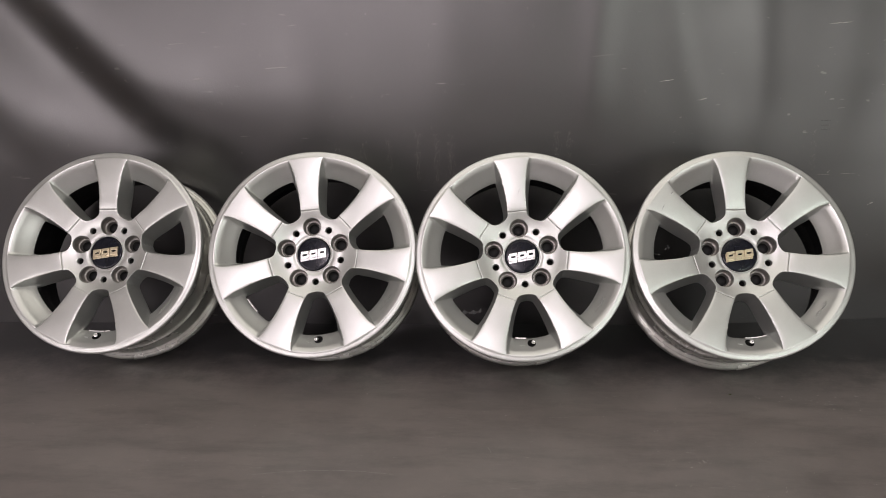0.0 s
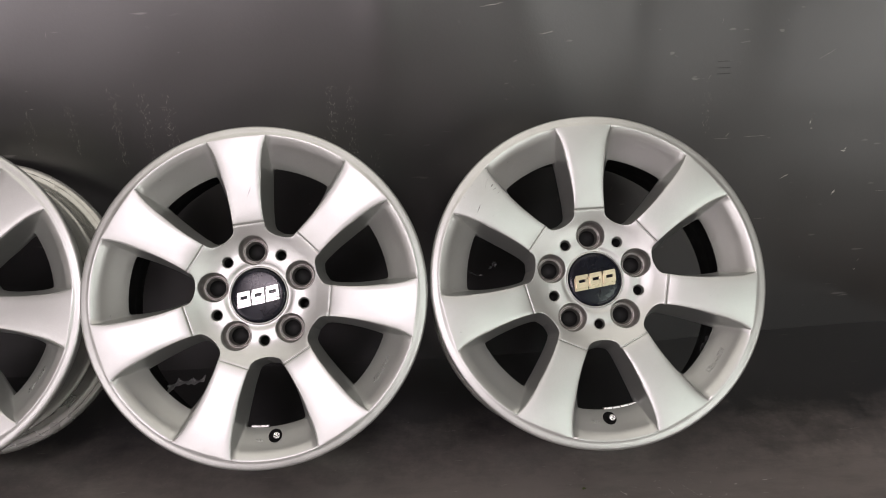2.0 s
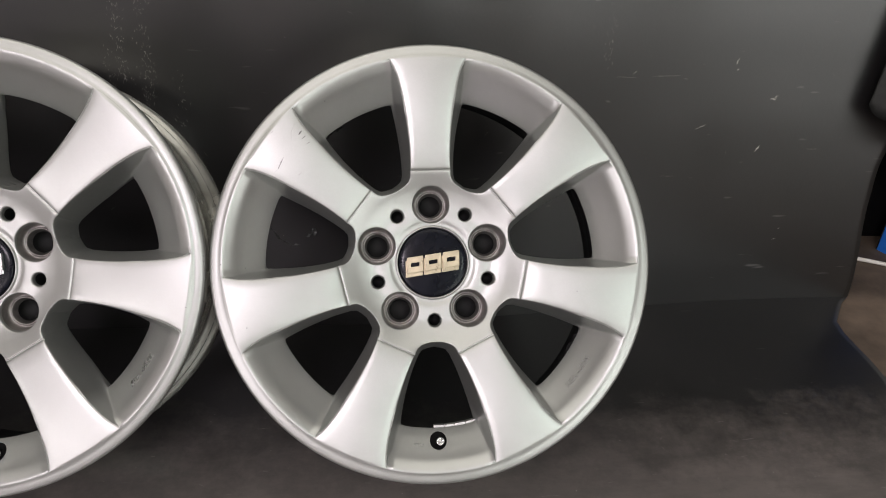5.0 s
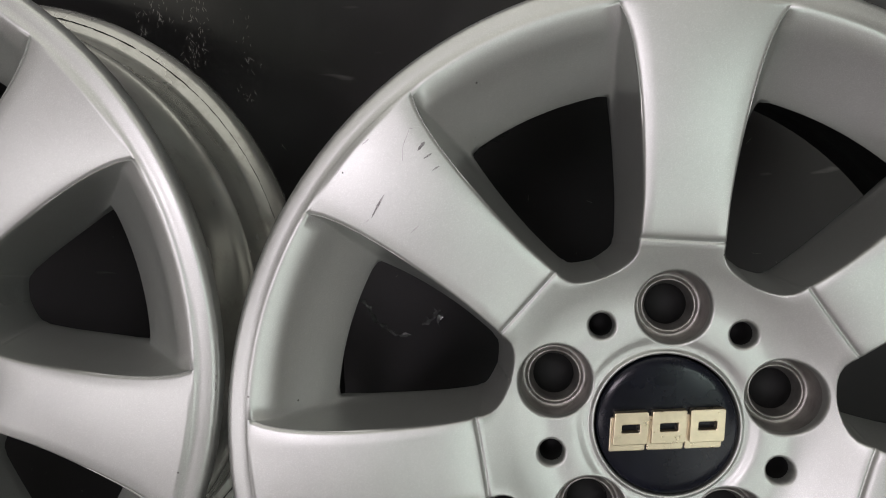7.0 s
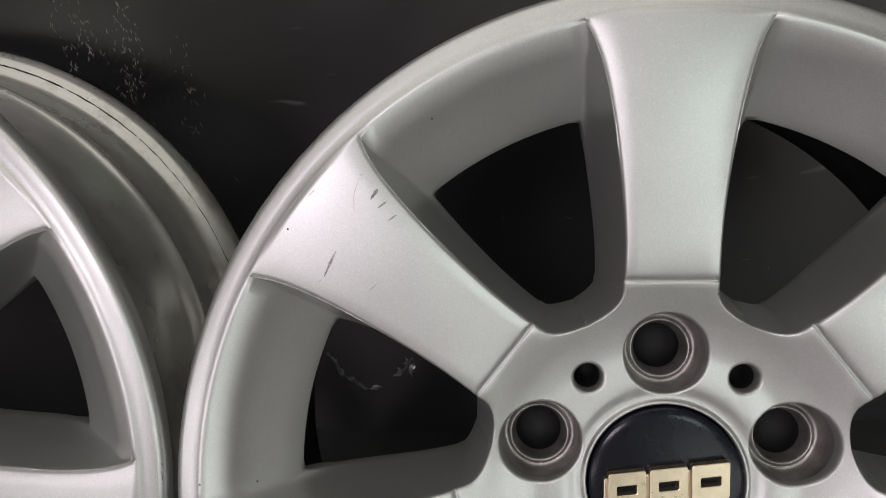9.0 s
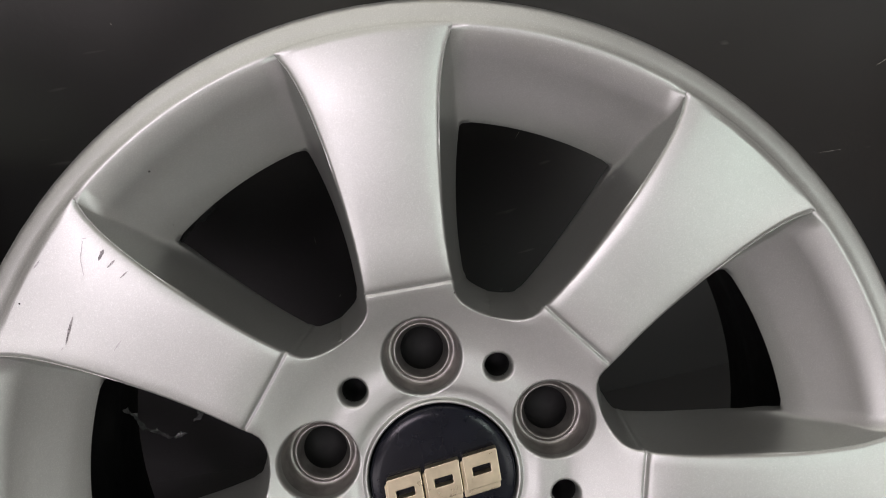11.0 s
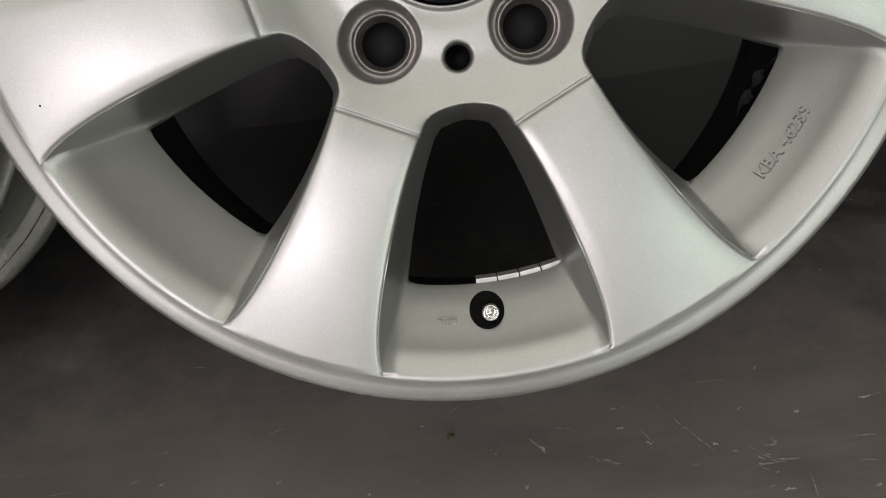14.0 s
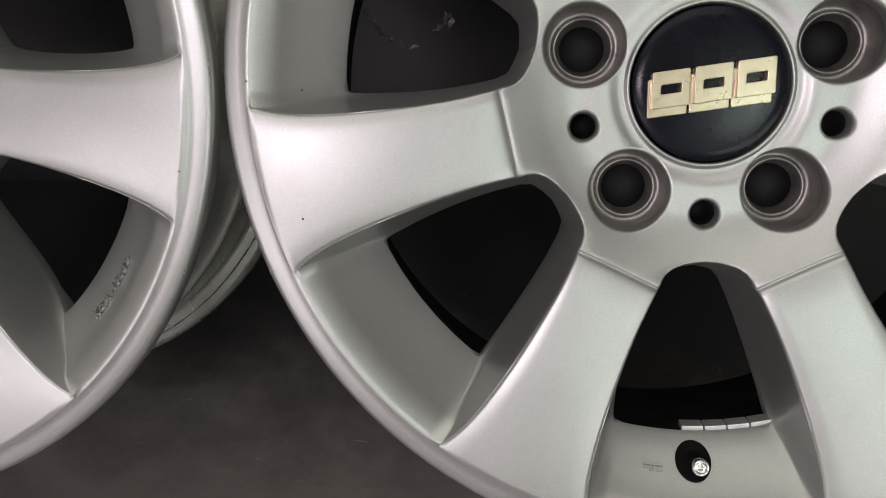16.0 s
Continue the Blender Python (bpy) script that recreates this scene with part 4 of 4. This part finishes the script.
def bright_flecks():
    k = Marks(7)
    g = k.g
    # on the hung sheet beside the last wheel
    for x, z, deg, length, w in ((0.452, 0.389, 70, 0.009, 0.0026), (0.455, 0.377, 60, 0.003, 0.0014), (0.520, 0.335, 10, 0.010, 0.0030), (0.524, 0.338, 45, 0.005, 0.0016), (0.509, 0.262, 62, 0.012, 0.0026),
                                 (0.412, 0.297, 28, 0.016, 0.0012), (0.297, 0.377, 40, 0.008, 0.0010), (0.575, 0.132, 50, 0.004, 0.0010), (0.571, 0.114, 15, 0.006, 0.0012)):
        k.wall(x, z, deg, length, w)
    # pale streaks high up
    for x, z, deg, length in ((-1.010, 0.643, 4, 0.055), (-1.195, 0.621, 4, 0.026), (0.293, 0.721, 4, 0.055), (-0.111, 0.602, 8, 0.034), (-0.027, 0.559, 10, 0.022)):
        k.wall(x, z, deg, length, 0.0014)
    # chips and crumbs on the floor before the last wheel
    for x0, y0, x1, y1, w in ((0.078, -0.085, 0.082, -0.0848, 0.0012), (0.079, -0.099, 0.084, -0.099, 0.0012), (0.031, -0.106, 0.035, -0.110, 0.0022), (0.026, -0.100, 0.033, -0.108, 0.0006),
                              (0.094, -0.110, 0.098, -0.111, 0.0014), (0.142, -0.121, 0.146, -0.122, 0.0012), (0.155, -0.126, 0.158, -0.129, 0.0012), (0.228, -0.094, 0.237, -0.093, 0.0014),
                              (0.162, -0.148, 0.169, -0.148, 0.0012), (-0.127, -0.113, -0.123, -0.112, 0.0012), (0.212, -0.151, 0.216, -0.150, 0.0014)):
        k.line(x0, y0, x1, y1, w)
    for x, y in ((0.188, -0.099), (0.155, -0.093), (0.175, -0.065), (0.134, -0.116), (-0.071, -0.126), (-0.038, -0.084), (-0.196, -0.106), (-0.773, -0.106), (-0.485, -0.188), (-0.373, -0.142),
                 (-0.293, -0.187), (-0.199, -0.237), (-0.205, -0.239), (0.020, -0.131), (-0.165, -0.356), (-0.180, -0.411), (-0.204, -0.411), (-1.419, -0.241), (-1.192, -0.238), (-1.137, -0.361), (-1.370, -0.222)):
        k.floor(x, y, g.uniform(-20, 40), g.uniform(0.002, 0.005), g.uniform(0.0010, 0.0020))
    k.cluster(-0.139, -0.341, 0.012, 0.004, 14)
    k.cluster(-0.191, -0.337, 0.010, 0.004, 8)
    k.cluster(-0.112, -0.409, 0.012, 0.006, 9)
    k.cluster(-1.309, -0.163, 0.022, 0.005, 12)
    k.cluster(-1.457, -0.230, 0.040, 0.018, 22)
    k.cluster(-1.40, -0.10, 0.035, 0.020, 12)
    k.cluster(-1.065, -0.250, 0.010, 0.006, 4)
    k.cluster(0.158, -0.128, 0.006, 0.005, 10)
    for _ in range(110):
        k.floor(g.uniform(-1.6, 0.60), g.uniform(-0.62, 0.12), g.uniform(0, 180), g.uniform(0.0006, 0.0018), g.uniform(0.0003, 0.0008))
    k.done("dust_flecks", FLECK, "pale paint flecks and crumbs on the black sheet")


def faint_scratches():
    k = Marks(11)
    g = k.g
    # columns of short upright scrapes behind the wheels
    for x0, z0, tall, count in ((-0.883, 0.43, 0.05, 40), (-0.815, 0.43, 0.04, 30), (-0.753, 0.435, 0.04, 50), (-0.684, 0.43, 0.06, 90), (-0.641, 0.43, 0.06, 90), (-0.607, 0.435, 0.05, 70),
                                (-0.359, 0.43, 0.06, 100), (-0.330, 0.42, 0.07, 110), (-0.372, 0.367, 0.05, 40), (-0.337, 0.360, 0.04, 40), (-0.296, 0.352, 0.04, 30), (0.255, 0.43, 0.05, 40)):
        for _ in range(count):
            k.wall(x0 + g.gauss(0, 0.0045), z0 + g.uniform(-tall, tall), 90 + g.gauss(0, 28), g.uniform(0.0008, 0.0048), g.uniform(0.0002, 0.0006))
    for x, z, deg, length in ((0.345, 0.372, 2, 0.040), (0.285, 0.372, 0, 0.030), (0.372, 0.225, 0, 0.020), (-0.26, 0.66, 5, 0.05), (-1.24, 0.70, 4, 0.04), (0.60, 0.26, 0, 0.02), (0.47, 0.50, 30, 0.03)):
        k.wall(x, z, deg, length, 0.0005)
    for _ in range(130):
        k.wall(g.uniform(-1.6, 0.64), g.uniform(0.12, 0.80), g.gauss(80, 50), g.uniform(0.001, 0.008), g.uniform(0.0002, 0.0007))
    # the long thin arc and the fine strokes of dragged grit
    arc = [(-0.947 + 0.0261 * i, -0.404 + 0.021 * math.sin(math.pi * (i + 0.3) / 12.5)) for i in range(11)]
    for (x0, y0), (x1, y1) in zip(arc, arc[1:]):
        for d in (0.0, 0.0011):
            k.line(x0 - 0.004, y0 + d, x1 + 0.004, y1 + d, 0.0007)
    for x0, y0, x1, y1, w in ((0.042, -0.094, 0.052, -0.096, 0.0009), (0.084, -0.085, 0.090, -0.085, 0.0007), (0.091, -0.099, 0.099, -0.111, 0.0008), (0.059, -0.116, 0.076, -0.123, 0.0022),
                              (0.150, -0.132, 0.170, -0.131, 0.0012), (0.160, -0.120, 0.174, -0.119, 0.0010), (0.162, -0.129, 0.178, -0.130, 0.0010), (0.116, -0.128, 0.121, -0.128, 0.0008),
                              (0.215, -0.119, 0.227, -0.119, 0.0011), (0.209, -0.135, 0.221, -0.135, 0.0009), (0.130, -0.072, 0.155, -0.071, 0.0012), (0.236, -0.093, 0.248, -0.091, 0.0010)):
        k.line(x0, y0, x1, y1, w)
    for x0, y0, x1, y1, w in ((0.180, -0.139, 0.179, -0.154, 0.0009), (0.110, -0.090, 0.133, -0.122, 0.0012), (-0.021, -0.077, -0.015, -0.072, 0.0008), (-0.136, -0.079, -0.124, -0.075, 0.0010),
                              (-0.216, -0.104, -0.211, -0.102, 0.0014), (-0.194, -0.019, -0.182, -0.021, 0.0009), (-0.402, -0.194, -0.362, -0.192, 0.0012), (-0.520, -0.300, -0.515, -0.322, 0.0012)):
        k.line(x0, y0, x1, y1, w)
    k.cluster(0.005, -0.108, 0.006, 0.008, 22, 50)
    k.cluster(0.120, -0.105, 0.010, 0.014, 20, 40)
    k.cluster(-0.958, -0.306, 0.012, 0.010, 14, 60)
    for _ in range(150):
        k.floor(g.uniform(-1.6, 0.60), g.uniform(-0.55, 0.10), g.gauss(3, 10), abs(g.gauss(0.006, 0.010)) + 0.003, g.uniform(0.0003, 0.0008))
    for _ in range(260):
        k.floor(g.uniform(-1.6, 0.62), g.uniform(-0.62, 0.15), g.uniform(0, 180), abs(g.gauss(0.0015, 0.003)) + 0.001, g.uniform(0.0003, 0.0009))
    k.done("faint_scratches", SCRATCH, "dull grey scratches and rubbed grit on the black sheet")


bright_flecks()
faint_scratches()

# a small faint stamp, unreadable lines over one another, on the hung sheet
stamp = tagged(new("printed_stamp"), "faint dark stamp of short lines printed on the black sheet", "print")
for z, w in ((0.499, 0.036), (0.4885, 0.034), (0.479, 0.036)):
    bm = bmesh.new()
    box_bm(bm, (0.273, sheet_depth(0.273, z) - 0.0005, z), (w, 0.0006, 0.0011))
    part("print_line", bm, STAMP, stamp)

bm = bmesh.new()
for i in range(5):
    box_bm(bm, (-0.0215 + 0.0018 * math.cos(i * 1.9), -0.0925 + 0.0012 * math.sin(i * 2.3), 0.0010), (0.0022, 0.0012, 0.0008), Matrix.Rotation(i * 0.8, 4, "Z"))
LEAF = plain("dry green leaf", (0.10, 0.13, 0.04), 0.7)
tagged(part("leaf_crumb", bm, LEAF), "tiny dry green leaf crumb on the black sheet", "debris")


# ---- beside the sheet ----
def curtain():
    """Heavy cloth whose folds lean, hemmed on a slant, its near edge curling back to the sheet."""
    verts, faces = [], []
    nx, nz = 90, 48
    for i in range(nx + 1):
        d = 0.75 * (i / nx) ** 1.25
        for j in range(nz + 1):
            q = j / nz
            low = max(0.11, 0.318 - 0.46 * max(0.0, d - 0.02) + 0.016 * max(0.0, 1 - d / 0.02) ** 2)
            z = low + (1.10 - low) * q
            x = 0.657 + 0.17 * (z - 0.33) + d
            y = sheet_depth(min(x, 0.8), z) - 0.045 - 0.040 * math.exp(-((d - 0.085) / 0.036) ** 2) + 0.016 * math.exp(-((d - 0.165) / 0.04) ** 2)
            y += -0.020 * math.exp(-((d - 0.27) / 0.05) ** 2) + 0.012 * math.sin(22 * d + 1.5 * z) * smooth(d, 0.25, 0.4) + 0.022 * max(0.0, 0.04 - d) / 0.04
            verts.append((x, y + 0.004 * noise.noise(Vector((d * 14, z * 6, 2.0))), z))
    k = nz + 1
    for i in range(nx):
        for j in range(nz):
            faces.append((i * k + j, i * k + j + 1, (i + 1) * k + j + 1, (i + 1) * k + j))
    ob = part("curtain", mesh_of("curtain", verts, faces), CLOTH)
    s = ob.modifiers.new("thick", "SOLIDIFY")
    s.thickness = 0.002
    return tagged(ob, "black cloth curtain hanging in front of a blue rack", "curtain")


curtain()


def rack():
    ob = tagged(new("storage_rack"), "blue steel storage rack with slotted post standing on concrete", "rack")
    ob.matrix_world = pose(0.908, 0.449, -0.006, 0, 0, 24)
    w, d, t, h = 0.074, 0.046, 0.0025, 1.6
    # slotted front and side of the post, built as strips round the slots
    def slotted(name, place, width, facing):
        bm = bmesh.new()
        def strip(x0, x1, z0, z1):
            c, s = ((x0 + x1) / 2, 0, (z0 + z1) / 2), (x1 - x0, t, z1 - z0)
            box_bm(bm, c, s)
        cols = [0.5]
        slot_w, slot_h, pitch = 0.011, 0.013, 0.042
        xs = [0.0]
        for c in cols:
            xs += [c * width - slot_w / 2, c * width + slot_w / 2]
        xs.append(width)
        for i in range(0, len(xs) - 1, 2):
            strip(xs[i], xs[i + 1], 0, h)
        for i in range(1, len(xs) - 1, 2):
            z = 0.0
            off = 0.02 if i == 1 else 0.038
            k = 0
            while z < h:
                top = min(h, off + k * pitch)
                if top > z:
                    strip(xs[i], xs[i + 1], z, top)
                z = top + slot_h
                k += 1
        bmesh.ops.remove_doubles(bm, verts=bm.verts, dist=1e-5)
        o = part(name, bm, BLUE, ob)
        o.matrix_local = Matrix.Translation(place) @ Matrix.Rotation(radians(facing), 4, "Z")
        return o
    slotted("post_front", (0, 0, 0), w, 0)
    slotted("post_side", (t / 2, d, 0), d - t, -90)
    bm = bmesh.new()
    box_bm(bm, (w / 2, d, h / 2), (w, t, h), None)
    # near black shows through the slots in place of their shade
    part("post_back", bm, SHADE_DARK, ob)
    bm = bmesh.new()
    box_bm(bm, (w + 0.35, 0.03, 0.036), (0.72, 0.03, 0.045), None, 0.004)
    part("lower_beam", bm, BLUE, ob)
    bm = bmesh.new()
    box_bm(bm, (w + 0.10, -0.012, 0.135), (0.34, 0.012, 0.032), Matrix.Rotation(radians(-43), 4, "Y"), 0.002)
    part("brace", bm, BLUE, ob)
    for x, z in ((0.012, 0.030), (0.022, 0.014), (0.064, 0.030)):
        m = Matrix.Translation((x, -0.002, z)) @ Matrix.Rotation(radians(90), 4, "X")
        part("bolt", tube([(0.0075, 0), (0.0075, 0.004), (0.006, 0.0055), (0.0001, 0.0055)], m, 12), CHROME, ob)
    return ob


rack()


# added black block: darkens the gap beside the rack and hides the wall
def dark_gap_block():
    ob = tagged(new("dark_gap_block"), "black block standing in for the dark gap beside the blue rack", "box")
    ob.matrix_world = pose(0.955, 0.584, -0.006)
    bm = bmesh.new()
    box_bm(bm, (0, 0, 0.36), (0.31, 0.09, 0.72), None, 0.006)
    part("body", bm, DEEP_BLACK, ob)
    bm = bmesh.new()
    box_bm(bm, (0, 0, 0.732), (0.318, 0.098, 0.024), None, 0.005)
    part("block_top", bm, DEEP_BLACK, ob)
    return ob


dark_gap_block()


def cable():
    bm = bmesh.new()
    pts = [(0.76 + 0.03 * i, 0.474 - 0.0116 * i + 0.004 * math.sin(i * 0.7) - 0.0002 * i * i, -0.002) for i in range(20)]
    rings = []
    for i, p in enumerate(pts):
        a, b = Vector(pts[max(0, i - 1)]), Vector(pts[min(len(pts) - 1, i + 1)])
        d = (b - a).normalized()
        side = d.cross(Vector((0, 0, 1))).normalized()
        rings.append([bm.verts.new(Vector(p) + (side * math.cos(q * math.pi / 4) + Vector((0, 0, 1)) * math.sin(q * math.pi / 4)) * 0.0038) for q in range(8)])
    for a, b in zip(rings, rings[1:]):
        for i in range(8):
            f = bm.faces.new((a[i], a[(i + 1) % 8], b[(i + 1) % 8], b[i]))
            f.smooth = True
    return tagged(part("cable", bm, WHITE), "white cable lying on the concrete floor", "cable")


cable()
